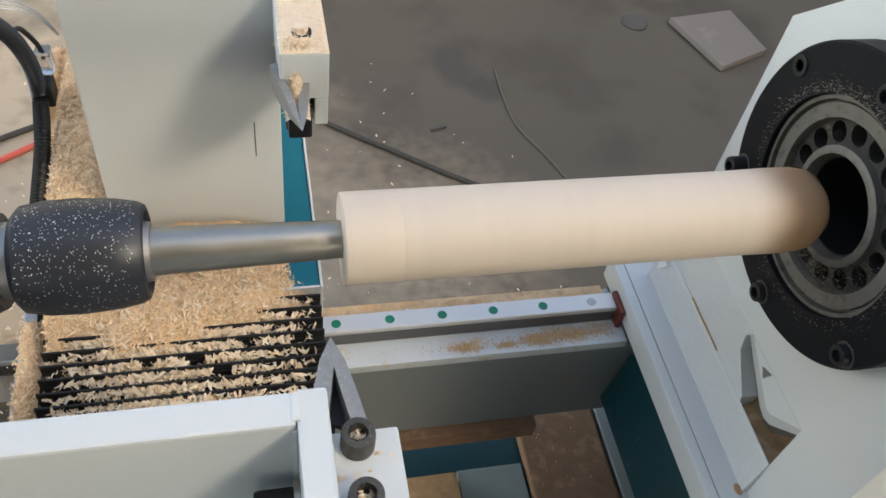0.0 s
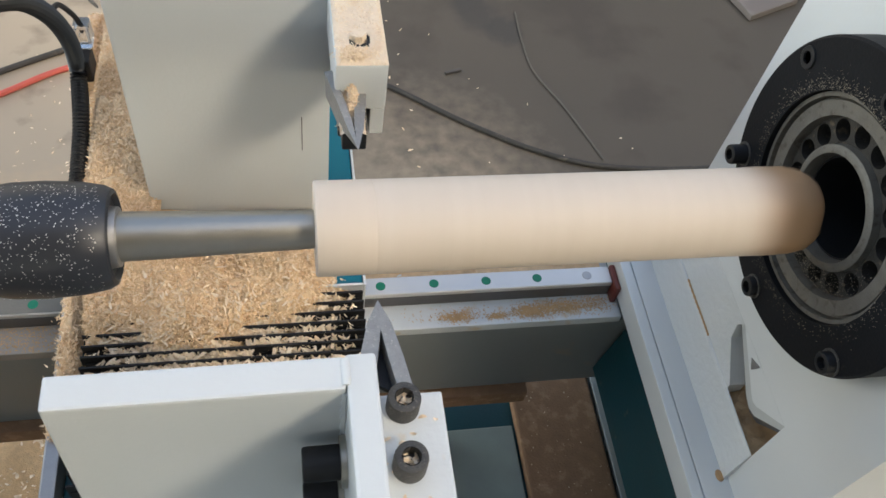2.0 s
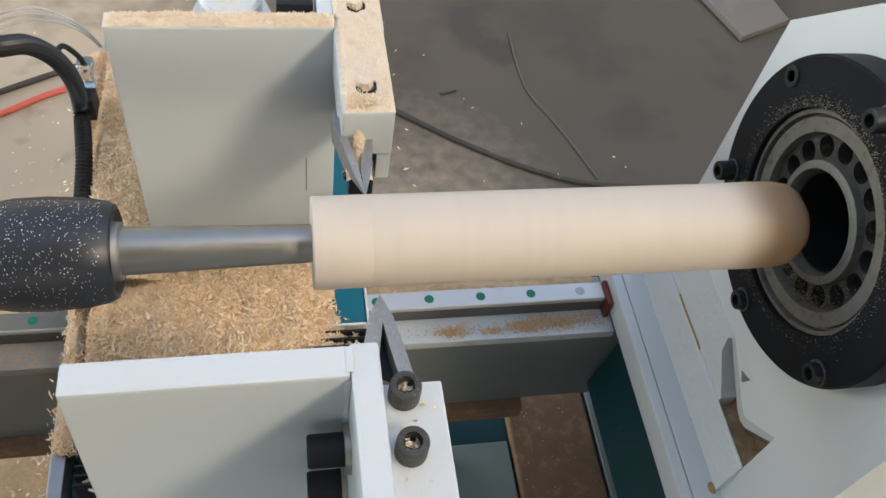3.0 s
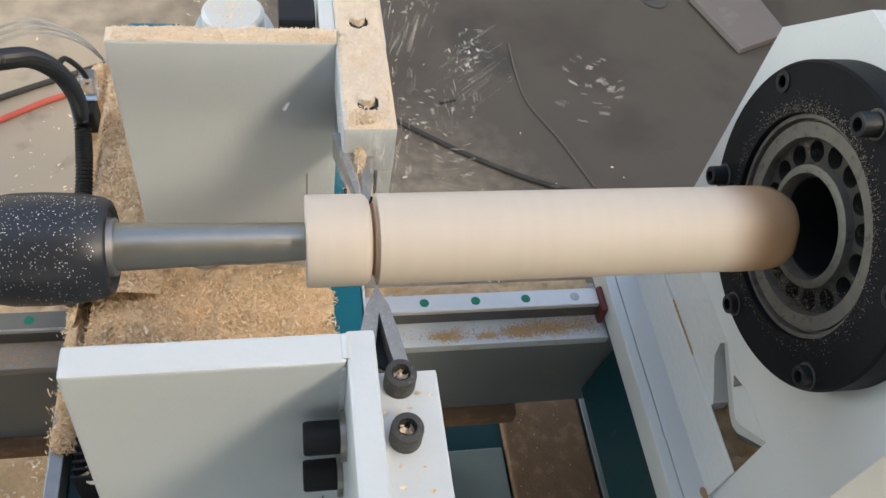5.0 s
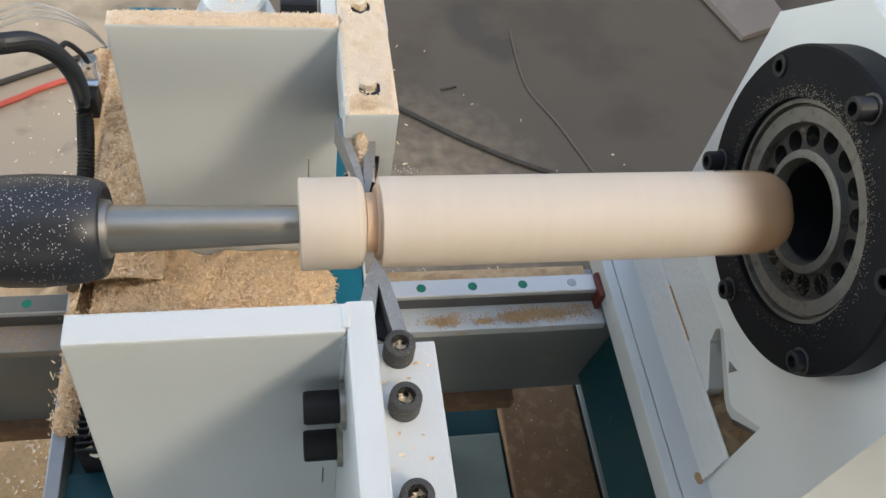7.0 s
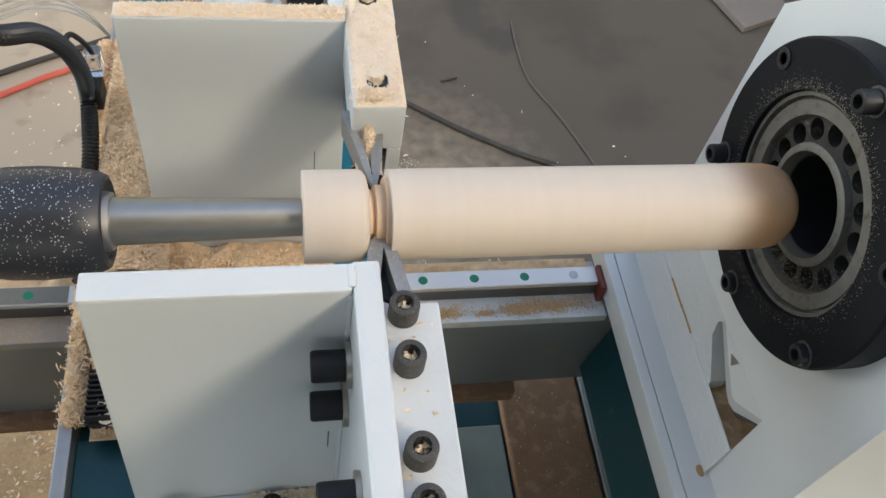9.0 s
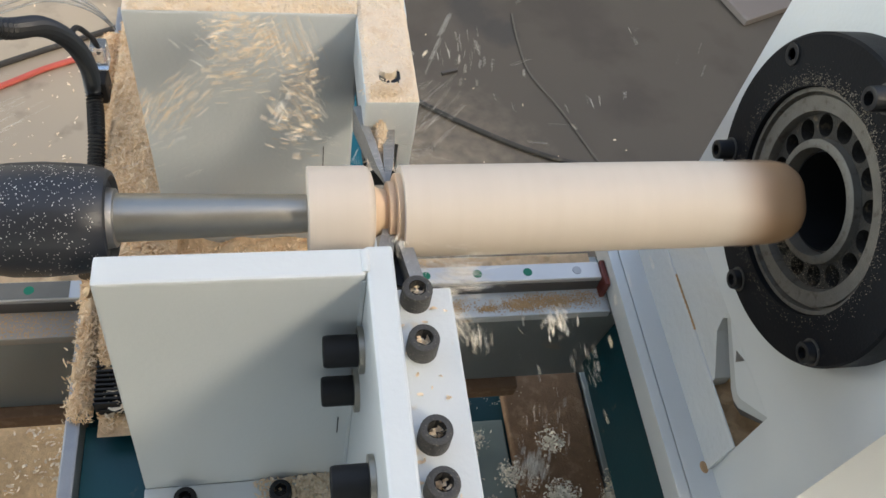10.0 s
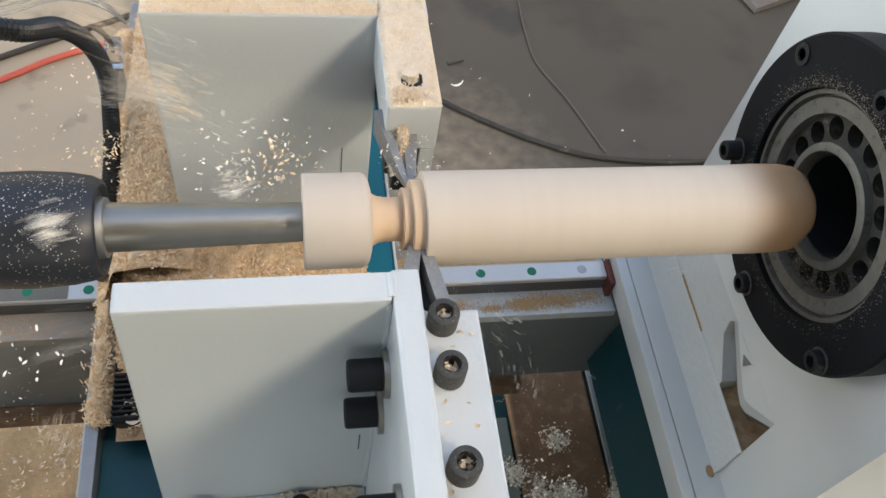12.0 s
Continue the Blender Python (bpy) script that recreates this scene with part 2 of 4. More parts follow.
def lathe(profile, seg=64, axis="x", closed=False, bm=None, turn=None):
    """Turns a profile of (along, radius) about the x axis (or z)."""
    b = bmesh.new()
    rings = []
    for s, r in profile:
        if r < 1e-6:
            rings.append([b.verts.new((s, 0, 0))])
        else:
            rings.append([b.verts.new((s, r * math.cos(2 * math.pi * k / seg), r * math.sin(2 * math.pi * k / seg))) for k in range(seg)])
    pairs = list(zip(rings, rings[1:])) + ([(rings[-1], rings[0])] if closed else [])
    for a, c in pairs:
        for k in range(seg):
            j = (k + 1) % seg
            if len(a) == 1 and len(c) > 1:
                b.faces.new((a[0], c[j], c[k]))
            elif len(c) == 1 and len(a) > 1:
                b.faces.new((a[k], a[j], c[0]))
            elif len(a) > 1:
                b.faces.new((a[k], a[j], c[j], c[k]))
    if axis == "z":
        bmesh.ops.transform(b, matrix=Matrix.Rotation(radians(-90), 4, "Y"), verts=b.verts)
    if turn:
        bmesh.ops.transform(b, matrix=turn, verts=b.verts)
    return merge(bm, b)


def prism(outline, x0, x1, bevel=0.0, axis="x", bm=None):
    """A plate: an outline pushed from x0 to x1. axis x: outline in (y, z); axis z: in (x, y)."""
    b = bmesh.new()
    place = (lambda s, u, v: (s, u, v)) if axis == "x" else (lambda s, u, v: (u, v, s))
    lo, hi = [[b.verts.new(place(s, u, v)) for u, v in outline] for s in (x0, x1)]
    b.faces.new(lo), b.faces.new(hi[::-1])
    for k in range(len(lo)):
        j = (k + 1) % len(lo)
        b.faces.new((lo[k], hi[k], hi[j], lo[j]))
    if bevel:
        bmesh.ops.bevel(b, geom=b.edges[:], offset=bevel, segments=2, affect="EDGES", profile=0.6)
    return merge(bm, b)


def slope_bar(outline, y0, y1):
    """A bar along y with an outline in (x, z)."""
    bm = prism(outline, y0, y1)
    for v in bm.verts:
        v.co = Vector((v.co.y, v.co.x, v.co.z))
    return bm


def holed_plate(outline, cy, cz, r, x0, x1):
    """A plate with a convex outline in (y, z) and a round hole."""
    angs = sorted([2 * math.pi * k / 72 for k in range(72)] + [math.atan2(v - cz, u - cy) % (2 * math.pi) for u, v in outline])
    b, rows = bmesh.new(), []
    for g in angs:
        d, best = Vector((math.cos(g), math.sin(g))), 9.0
        for (u0, v0), (u1, v1) in zip(outline, outline[1:] + outline[:1]):
            e, w = Vector((u1 - u0, v1 - v0)), Vector((u0 - cy, v0 - cz))
            den = d.x * e.y - d.y * e.x
            if abs(den) > 1e-9:
                s, t = (w.x * e.y - w.y * e.x) / den, (w.x * d.y - w.y * d.x) / den
                if s > 0 and -1e-6 <= t <= 1 + 1e-6:
                    best = min(best, s)
        rows.append([b.verts.new((x, cy + k * d.x, cz + k * d.y)) for x in (x0, x1) for k in (r, best)])
    for p, q in zip(rows, rows[1:] + rows[:1]):
        for i, j in ((0, 1), (1, 3), (3, 2), (2, 0)):
            b.faces.new((p[i], p[j], q[j], q[i]))
    bmesh.ops.remove_doubles(b, verts=b.verts, dist=1e-6)
    return b


def smooth_line(points, steps=10):
    pts, out = [Vector(p) for p in points], []
    for k in range(len(pts) - 1):
        a, b, c, d = pts[max(k - 1, 0)], pts[k], pts[k + 1], pts[min(k + 2, len(pts) - 1)]
        for s in range(steps):
            t = s / steps
            out.append(0.5 * (2 * b + (c - a) * t + (2 * a - 5 * b + 4 * c - d) * t * t + (3 * b - a - 3 * c + d) * t ** 3))
    return out + [pts[-1]]


def tube(points, radius, seg=10, steps=10, ribs=0.0, bm=None, pitch=0.0):
    line = smooth_line(points, steps)
    if pitch:
        even, left = [line[0]], pitch
        for a, c in zip(line, line[1:]):
            span = (c - a).length
            while span > 1e-9 and left <= span:
                even.append(a.lerp(c, left / span))
                left += pitch
            left -= span
        line = even
    b, rings = bmesh.new(), []
    side = None
    for k, p in enumerate(line):
        d = (line[min(k + 1, len(line) - 1)] - line[max(k - 1, 0)]).normalized()
        if side is None:
            side = d.orthogonal().normalized()
        side = (side - d * side.dot(d)).normalized()
        up = d.cross(side)
        r = radius * (1 + (ribs if k % 2 else -ribs))
        rings.append([b.verts.new(p + r * (math.cos(2 * math.pi * i / seg) * side + math.sin(2 * math.pi * i / seg) * up)) for i in range(seg)])
    for a, c in zip(rings, rings[1:]):
        for k in range(seg):
            b.faces.new((a[k], a[(k + 1) % seg], c[(k + 1) % seg], c[k]))
    b.faces.new(rings[0]), b.faces.new(rings[-1][::-1])
    return merge(bm, b)


def socket_screw(r, h, deep=0.6):
    """Socket head: cylinder with knurled rim and hexagonal recess; its top at h along x."""
    seg = 48
    b = lathe([(0, 0), (0, r), (h * 0.88, r), (h * 0.97, r * 0.95), (h, r * 0.87), (h, r * 0.56)], seg)
    ring = [b.verts.new((h, r * 0.56 * math.cos(k * math.pi / 3), r * 0.56 * math.sin(k * math.pi / 3))) for k in range(6)]
    low = [b.verts.new((h * (1 - deep), v.co.y, v.co.z)) for v in ring]
    for k in range(6):
        j = (k + 1) % 6
        b.faces.new((ring[k], ring[j], low[j], low[k]))
    b.faces.new(low)
    for v in b.verts:
        rad = math.hypot(v.co.y, v.co.z)
        if abs(rad - r) < 1e-6 and 0 < v.co.x < h * 0.9:
            k = round(math.atan2(v.co.z, v.co.y) / (2 * math.pi) * seg)
            if k % 2:
                v.co.y, v.co.z = v.co.y * 0.965, v.co.z * 0.965
    return b


def shavings(name, places, sizes, parent=None, flat=0.6, curl=0.8, seed=1, material=None, wide=(0.3, 0.6)):
    """Curled flakes of wood at the given places, in one mesh."""
    rnd = random.Random(seed)
    vs, fs = [], []
    for p, nrm in places:
        ln, wd = rnd.uniform(*sizes), rnd.uniform(*wide)
        wd *= ln
        q = Vector(nrm).to_track_quat("Z", "Y").to_matrix() @ Euler((rnd.gauss(0, flat), rnd.gauss(0, flat), rnd.uniform(0, 6.3))).to_matrix()
        bend, n0 = curl * rnd.uniform(0.2, 1.3) * rnd.choice((1, 1, -1)), len(vs)
        steps = 4
        for k in range(steps + 1):
            a = (k / steps - 0.5) * 2 * bend
            rad = ln / (2 * bend)
            x, z = rad * math.sin(a), rad * (1 - math.cos(a))
            w = wd * (1 - 0.55 * abs(k / steps - 0.5) * 2) * 0.5
            for s in (-1, 1):
                vs.append(Vector(p) + q @ Vector((x, s * w, z)))
        for k in range(steps):
            i = n0 + 2 * k
            fs.append((i, i + 1, i + 3, i + 2))
    me = bpy.data.meshes.new(name)
    me.from_pydata(vs, [], fs)
    ob = new(name, me)
    ob.parent = parent
    ob["kind"] = "stuff"
    return finish(ob, material or CHIP, False)


def heap(name, x0, x1, y0, y1, height, nx, ny, material, parent=None, rough=0.006, scale=40):
    """A mound of sawdust: a closed sheet whose height is given by height(x, y)."""
    b, grid = bmesh.new(), []
    for j in range(ny + 1):
        row = []
        for i in range(nx + 1):
            x, y = x0 + (x1 - x0) * i / nx, y0 + (y1 - y0) * j / ny
            edge = min(i, nx - i, j, ny - j)
            z = height(x, y) + (rough * noise.fractal(Vector((x, y, 0)) * scale, 1.0, 2.0, 4) if edge else 0)
            row.append(b.verts.new((x, y, z)))
        grid.append(row)
    for j in range(ny):
        for i in range(nx):
            b.faces.new((grid[j][i], grid[j][i + 1], grid[j + 1][i + 1], grid[j + 1][i]))
    me = bpy.data.meshes.new(name)
    b.to_mesh(me)
    b.free()
    ob = new(name, me)
    ob.parent = parent
    return finish(ob, material, True)


# ---- the floor, and an unseen hall added to shape the daylight ----
def hall():
    f = part("floor", box(-60, 60, -60, 60, -0.2, 0), CONCRETE)
    tagged(f, "dusty grey-brown concrete workshop floor", "floor", kind="structure")
    # Walls and ceiling stay out of view; their openings are set for the light.
    for nm, b in (("wall_north", box(-8.2, 8.2, 8, 8.2, -0.2, 5)), ("wall_south", box(-8.2, 8.2, -8.2, -8, 2.2, 5)),
                  ("wall_west", box(-8.2, -8, -8, 8, 4.4, 5)), ("wall_east", box(8, 8.2, -8, 8, -0.2, 5))):
        tagged(part(nm, b, WALL), "unseen plain wall added to shape the daylight", "wall", kind="structure")
    c = box(-8.2, 8.2, 6.5, 8.2, 5, 5.15)
    box(-8.2, 8.2, -8.2, -4.8, 5, 5.15, bm=c)
    box(-8.2, -7.0, -1.5, 6.5, 5, 5.15, bm=c)
    box(6.2, 8.2, -4.8, 6.5, 5, 5.15, bm=c)
    box(-8.2, 2.6, -4.8, -1.5, 5, 5.15, bm=c)
    box(2.6, 6.2, -2.5, -1.5, 5, 5.15, bm=c)
    box(4.2, 6.2, -4.8, -2.5, 5, 5.15, bm=c)
    tagged(part("ceiling", c, WALL), "unseen ceiling added with a wide and a small opening to shape the daylight", "ceiling", kind="structure")


hall()


def floor_things():
    # pale board lying on the floor
    o = prism([(1.367, 1.467), (1.443, 1.229), (1.619, 1.303), (1.585, 1.503)], 0.002, 0.022, 0.003, "z")
    tagged(part("board", o, SLAB), "pale grey square board lying on the concrete", "board")
    o = lathe([(0, 0), (0, 0.042), (0.004, 0.042), (0.006, 0.036), (0.005, 0)], 32, "z", turn=Matrix.Translation((1.258, 1.475, 0.0)))
    tagged(part("floor_cap", o, STAIN), "small dark round cap set in the floor", "floor cap")
    o = tube([(0.15, 1.20, 0.007), (0.282, 1.07, 0.007), (0.445, 0.950, 0.007), (0.586, 0.848, 0.007), (0.745, 0.757, 0.007), (0.90, 0.710, 0.007), (1.15, 0.70, 0.007), (1.5, 0.74, 0.007)], 0.0062, 10, 8)
    tagged(part("power_cable", o, CABLE, smooth=True), "black rubber cable lying across the concrete floor", "cable")
    o = tube([(0.768, 1.26, 0.004), (0.765, 1.15, 0.004), (0.775, 1.03, 0.004), (0.83, 0.90, 0.004), (0.885, 0.735, 0.004)], 0.0024, 6, 8)
    tagged(part("thin_wire", o, WIRE, smooth=True), "thin grey wire lying on the floor", "wire")
    o = box(-0.022, 0.022, -0.004, 0.004, 0, 0.008, 0.001, turn=Matrix.Translation((0.565, 1.035, 0)) @ Matrix.Rotation(radians(18), 4, "Z"))
    tagged(part("wood_splinter", o, STAIN), "small dark splinter on the floor", "splinter")
    o = tube([(-0.9, 0.70, 0.008), (-0.482, 0.965, 0.008), (-0.336, 1.055, 0.008), (0.0, 1.2, 0.008)], 0.007, 8, 8)
    tagged(part("air_hose", o, RED_HOSE, smooth=True), "thin red air hose on the floor", "hose")
    o = tube([(-0.9, 0.80, 0.008), (-0.492, 1.037, 0.008), (-0.318, 1.132, 0.008), (0.0, 1.3, 0.008)], 0.007, 8, 8)
    tagged(part("power_cable", o, CABLE, smooth=True), "thin black cable beside the red hose", "cable")


floor_things()


def floor_sawdust():
    rnd = random.Random(4)
    spots = []
    while len(spots) < 1300:
        x, y = rnd.uniform(-1.2, 1.0), rnd.uniform(-0.6, 1.3)
        near = math.exp(-((x + 0.35) / 0.55) ** 2 - ((y - 0.3) / 0.6) ** 2) + 0.02 + 0.10 * math.exp(-((x - 0.35) / 0.3) ** 2 - ((y - 0.55) / 0.35) ** 2)
        if rnd.random() < near * (0.5 + noise.noise(Vector((x * 5, y * 5, 0)))):
            spots.append(((x, y, 0.004), (0, 0, 1)))
    while len(spots) < 7500:
        x, y = rnd.gauss(-0.33, 0.22), rnd.gauss(0.12, 0.20)
        if rnd.random() < 0.6 + 0.6 * noise.noise(Vector((x * 9, y * 9, 1))):
            spots.append(((x, y, 0.005 + rnd.uniform(0, 0.022) * math.exp(-((x + 0.35) / 0.42) ** 2 - ((y + 0.02) / 0.34) ** 2)), (0, 0, 1)))
    tagged(shavings("floor_shavings", spots, (0.004, 0.012), seed=5, flat=0.35), "scattered pale wood shavings on the concrete", "shavings", kind="stuff")
    o = heap("sawdust_drift", -1.1, 0.12, -0.6, 0.42, lambda x, y: -0.010 + 0.035 * math.exp(-((x + 0.35) / 0.42) ** 2 - ((y + 0.02) / 0.34) ** 2), 90, 80, DRIFT, rough=0.008, scale=14)
    tagged(o, "thin drift of pale sawdust on the floor under the bed", "sawdust", kind="stuff")


floor_sawdust()


# ---- the lathe bed ----
def bed():
    t = thing("lathe_bed", "grey and teal welded steel lathe bed with a linear rail", "lathe bed")
    base = RAIL_Z - 0.025
    for nm, y0, y1 in (("back_beam", -0.043, 0.035), ("front_beam", -0.40, -0.315)):
        part(nm, box(-0.9, 0.599, y0 + 0.004, y1 - 0.004, base - 0.170, base - 0.0135, 0.003), BEAM, t, "grey enamelled beam with dusty faces")
        part("top_plate", box(-0.020, 0.519, y0, y1, base - 0.013, base, 0.0015), WHITE_DUSTY, t, "white enamelled top plate")
        part("top_plate", box(-0.9, -0.0205, y0, y1, base - 0.013, base, 0.0015), DUSTY_TOP, t, "top plate under a coat of dust")
    part("bottom_lip", box(-0.9, 0.440, -0.052, 0.035, base - 0.200, base - 0.171, 0.002), CARDBOARD, t, "sawdust-caked lower flange")
    part("end_plate", box(0.600, 0.616, -0.40, 0.15, 0.30, 0.6545, 0.002), TEAL_SHADED, t, "teal end plate, shade and grime in its colour")
    part("cross_plate", box(0.10, 0.5995, -0.40, 0.15, 0.325, 0.340, 0.002), TEAL_SHADED, t, "teal lower plate, shade and grime in its colour")
    # The darkened teal carries the shade under the headstock.
    part("upper_end_plate", slope_bar([(0.5195, 0.515), (0.5350, 0.6300), (0.5990, 0.6300), (0.5990, 0.515)], -0.3145, -0.0435), TEAL_DARK, t, "teal end plate under the headstock, shade in its colour")
    part("cross_bar", box(0.572, 0.5995, -0.40, 0.15, 0.3405, 0.362, 0.002), BEAM, t)
    for y in (-0.02, -0.38):
        for x in (-0.75, 0.70):
            part("leg", box(x - 0.07, x + 0.07, y - 0.03, y + 0.04, 0, base - 0.202, 0.004), TEAL, t, "teal box leg")
    # linear rail, dovetailed sides and a row of plugs
    for y in (0.0, -0.3575):
        prof = [(-0.0115, 0.0), (-0.0115, 0.0075), (-0.0088, 0.0115), (-0.0088, 0.0150), (-0.0115, 0.0185), (-0.0115, 0.0235), (-0.0105, 0.0248),
                (0.0105, 0.0248), (0.0115, 0.0235), (0.0115, 0.0185), (0.0088, 0.0150), (0.0088, 0.0115), (0.0115, 0.0075), (0.0115, 0.0)]
        r = part("rail", prism([(y + a, base + b) for a, b in prof], -0.85, 0.508), RAIL_STEEL, t, "ground steel linear rail")
        # Thin sheet that makes the rail's left length darker and browner.
        part("rail_film", box(-0.85, -0.080, y - 0.0102, y + 0.0102, base + 0.0249, base + 0.0252), FILM, r, "thin brown-grey film over the rail's left length")
        # Strip added over the near flank; its dark colour is the side's shade.
        part("rail_flank", box(-0.85, 0.508, y - 0.0122, y - 0.0090, base + 0.001, base + 0.0185, 0.0006), SHADED_STEEL, r, "strip added over the rail's side, shade in its colour")
        for k in range(0, 22):
            x = 0.48 - 0.06 * k
            steelish = k in (0,)
            part("plug", lathe([(0, 0), (0, 0.0056), (0.0006, 0.0052), (0.0006, 0)], 20, "z", turn=Matrix.Translation((x, y, base + 0.0247))), STEEL_DULL if steelish else GREEN, r, "open bolt hole" if steelish else "green plastic plug")
    part("end_stop", box(0.5085, 0.5148, -0.024, 0.010, base, base + 0.030, 0.002), RED, t, "red-brown rail end stop")
    # dust blotches on the beam top
    rnd = random.Random(3)
    dust = []
    for x, y, sx, sy, n in ((0.325, -0.031, 0.010, 0.0032, 900), (0.372, -0.033, 0.006, 0.002, 350), (0.412, -0.029, 0.011, 0.0042, 1300), (0.448, -0.026, 0.016, 0.005, 1300), (0.49, -0.024, 0.012, 0.006, 500), (0.36, -0.028, 0.06, 0.006, 250)):
        for _ in range(n):
            py = rnd.gauss(y, sy)
            if -0.042 < py < -0.0125:
                dust.append(((rnd.gauss(x, sx), py, base + 0.0006), (0, 0, 1)))
    for _ in range(4200):
        dust.append(((rnd.uniform(-0.55, -0.03), rnd.uniform(-0.042, -0.0125), base + 0.0006), (0, 0, 1)))
    tagged(shavings("beam_dust", dust, (0.0008, 0.0026), seed=41, flat=0.2, curl=0.3, material=DRIFT), "patches of fine sawdust on the white beam", "sawdust", kind="stuff")
    o = heap("sawdust_ridge", -0.30, 0.507, 0.012, 0.036, lambda x, y: base + 0.006, 160, 6, SAWDUST, rough=0.008, scale=50)
    tagged(o, "ridge of sawdust along the rail's far side", "sawdust", kind="stuff")
    # caked board in the well of the bed
    o = box(0.448, 0.568, -0.300, 0.110, 0.3415, 0.362, 0.004)
    tagged(part("caked_board", o, CARDBOARD), "brown board caked with sawdust lying in the bed's well", "board")
    tagged(part("loose_plate", box(0.350, 0.444, -0.300, -0.045, 0.3415, 0.350, 0.002), PLATE_DARK), "dusty grey-teal plate lying in the bed's well", "plate")
    o = box(0.200, 0.345, -0.300, -0.055, 0.3415, 0.372, 0.005)
    tagged(part("caked_board", o, SAWDUST_BED), "block caked with pale sawdust in the bed's well", "board")
    rnd = random.Random(8)
    tagged(shavings("well_shavings", [((rnd.uniform(0.45, 0.566), rnd.uniform(-0.29, 0.0), 0.363), (0, 0, 1)) for _ in range(70)], (0.0010, 0.0028), seed=2, flat=0.3), "fine shavings lying on the caked board", "shavings", kind="stuff")


bed()


# ---- headstock ----
def headstock():
    t = thing("headstock", "white enamelled headstock with a black spindle flange", "headstock")
    b0 = 0.690
    part("base_strip", box(0.5150, 0.5274, -0.42, 0.05, 0.655, b0, 0.0015), WHITE, t)
    part("base_plate", box(0.5282, 0.95, -0.42, 0.05, 0.655, b0, 0.0008), WHITE, t)
    part("step_bar", slope_bar([(0.5530, b0), (0.5533, b0 + 0.004), (0.5556, 0.7430), (0.5566, 0.7465), (0.5578, 0.7470), (0.5578, b0)], -0.256, 0.02), WHITE_GLOSS, t, "glossy white bar welded on the base")
    part("seam_rust", tube([(0.5572, -0.060, 0.7474), (0.5570, -0.085, 0.7474), (0.5574, -0.110, 0.7474), (0.5571, -0.128, 0.7474)], 0.0011, 6, 8, 0.2), RUST, t, "brown rust along the weld seam")
    part("rust_spot", lathe([(0, 0), (0, 0.0058), (0.0008, 0.0040), (0.0008, 0)], 14, "z", turn=Matrix.Translation((0.5500, -0.2535, b0 - 0.0002)) @ Matrix.Diagonal((0.8, 1.2, 1, 1))), RUST, t, "rust smear at the bar's end")
    # front plate with chamfered upper corners and a window
    x0, x1 = 0.558, 0.575
    ym = AXIS_Y
    yb, yf, ztop, zch = 0.003, -0.327, 1.140, 1.063
    part("front_plate", holed_plate([(yb, 0.815), (yb, zch), (yb - 0.077, ztop), (yf + 0.077, ztop), (yf, zch), (yf, 0.815)], AXIS_Y, AXIS_Z, 0.094, x0, x1), WHITE, t)
    part("plate_back_foot", prism([(yb, b0), (yb, 0.81498), (-0.154, 0.81498), (-0.147, 0.803), (-0.151, 0.785), (-0.186, 0.752), (-0.186, b0)], x0, x1, 0.0), WHITE_GLOSS, t)
    part("plate_front_foot", prism([(-0.256, b0), (-0.256, 0.81498), (yf, 0.81498), (yf, b0)], x0, x1, 0.0), WHITE, t)
    part("housing_top", box(x1, 0.95, -0.25, -0.074, 1.120, ztop - 0.002, 0.002), WHITE, t)
    part("housing_back", box(x1, 0.95, -0.016, 0.001, b0, zch, 0.002), WHITE, t)
    part("housing_front", box(x1, 0.95, yf + 0.002, yf + 0.018, b0, zch, 0.002), WHITE, t)
    for a, c, nm in (((0.001, zch), (-0.076, ztop - 0.002), "chamfer_back"), ((yf + 0.002, zch), (yf + 0.079, ztop - 0.002), "chamfer_front")):
        d = 0.014
        part(nm, prism([a, c, (c[0], c[1] - d), (a[0] + (-d if a[0] > ym else d), a[1])], x1, 0.95), WHITE, t)
    part("window_gusset", prism([(-0.1540, 0.8140), (-0.2095, 0.7825), (-0.2160, 0.7800), (-0.2225, 0.7825), (-0.2555, 0.8140)], x0 + 0.0005, x1 - 0.0005, 0.0), WHITE, t)
    # bent steel strip along the window's edge, in two steps, with a bolt hole
    part("strip_lip", prism([(-0.1535, 0.8135), (-0.2090, 0.7820), (-0.2160, 0.7795), (-0.2230, 0.7820), (-0.2555, 0.8135), (-0.2555, 0.8030), (-0.2260, 0.7690), (-0.2160, 0.7655), (-0.2050, 0.7690), (-0.1480, 0.8050)], x0 + 0.003, x0 + 0.008, 0.0004), STRIP, t, "pale grey bent strip")
    # The web's dark colour stands for the shaded gap below the lip.
    part("strip_web", prism([(-0.1480, 0.8050), (-0.2050, 0.7690), (-0.2160, 0.7655), (-0.2260, 0.7690), (-0.2555, 0.8030), (-0.2555, 0.7920), (-0.2280, 0.7560), (-0.2150, 0.7510), (-0.2000, 0.7540), (-0.1500, 0.7870)], x0 + 0.011, x0 + 0.014, 0.0004), SHADED_STEEL, t, "grey steel strip coloured dark for its shade")
    # Flat black disc in place of a real hole's darkness.
    part("strip_hole", lathe([(x0 + 0.0105, 0.0), (x0 + 0.0105, 0.0022), (x0 + 0.0112, 0.0022), (x0 + 0.0112, 0)], 16, turn=Matrix.Translation((0, -0.1585, 0.7930))), BLACK, t, "flat black disc standing for a small bolt hole")
    # Thin dull triangle on the surface stands for the dark of a recess.
    part("notch", prism([(-0.1840, 0.8055), (-0.1920, 0.7975), (-0.1975, 0.8120)], x0 - 0.0004, x0 + 0.0004), STEEL_DULL, t, "thin dull plate standing for a small dark recess")
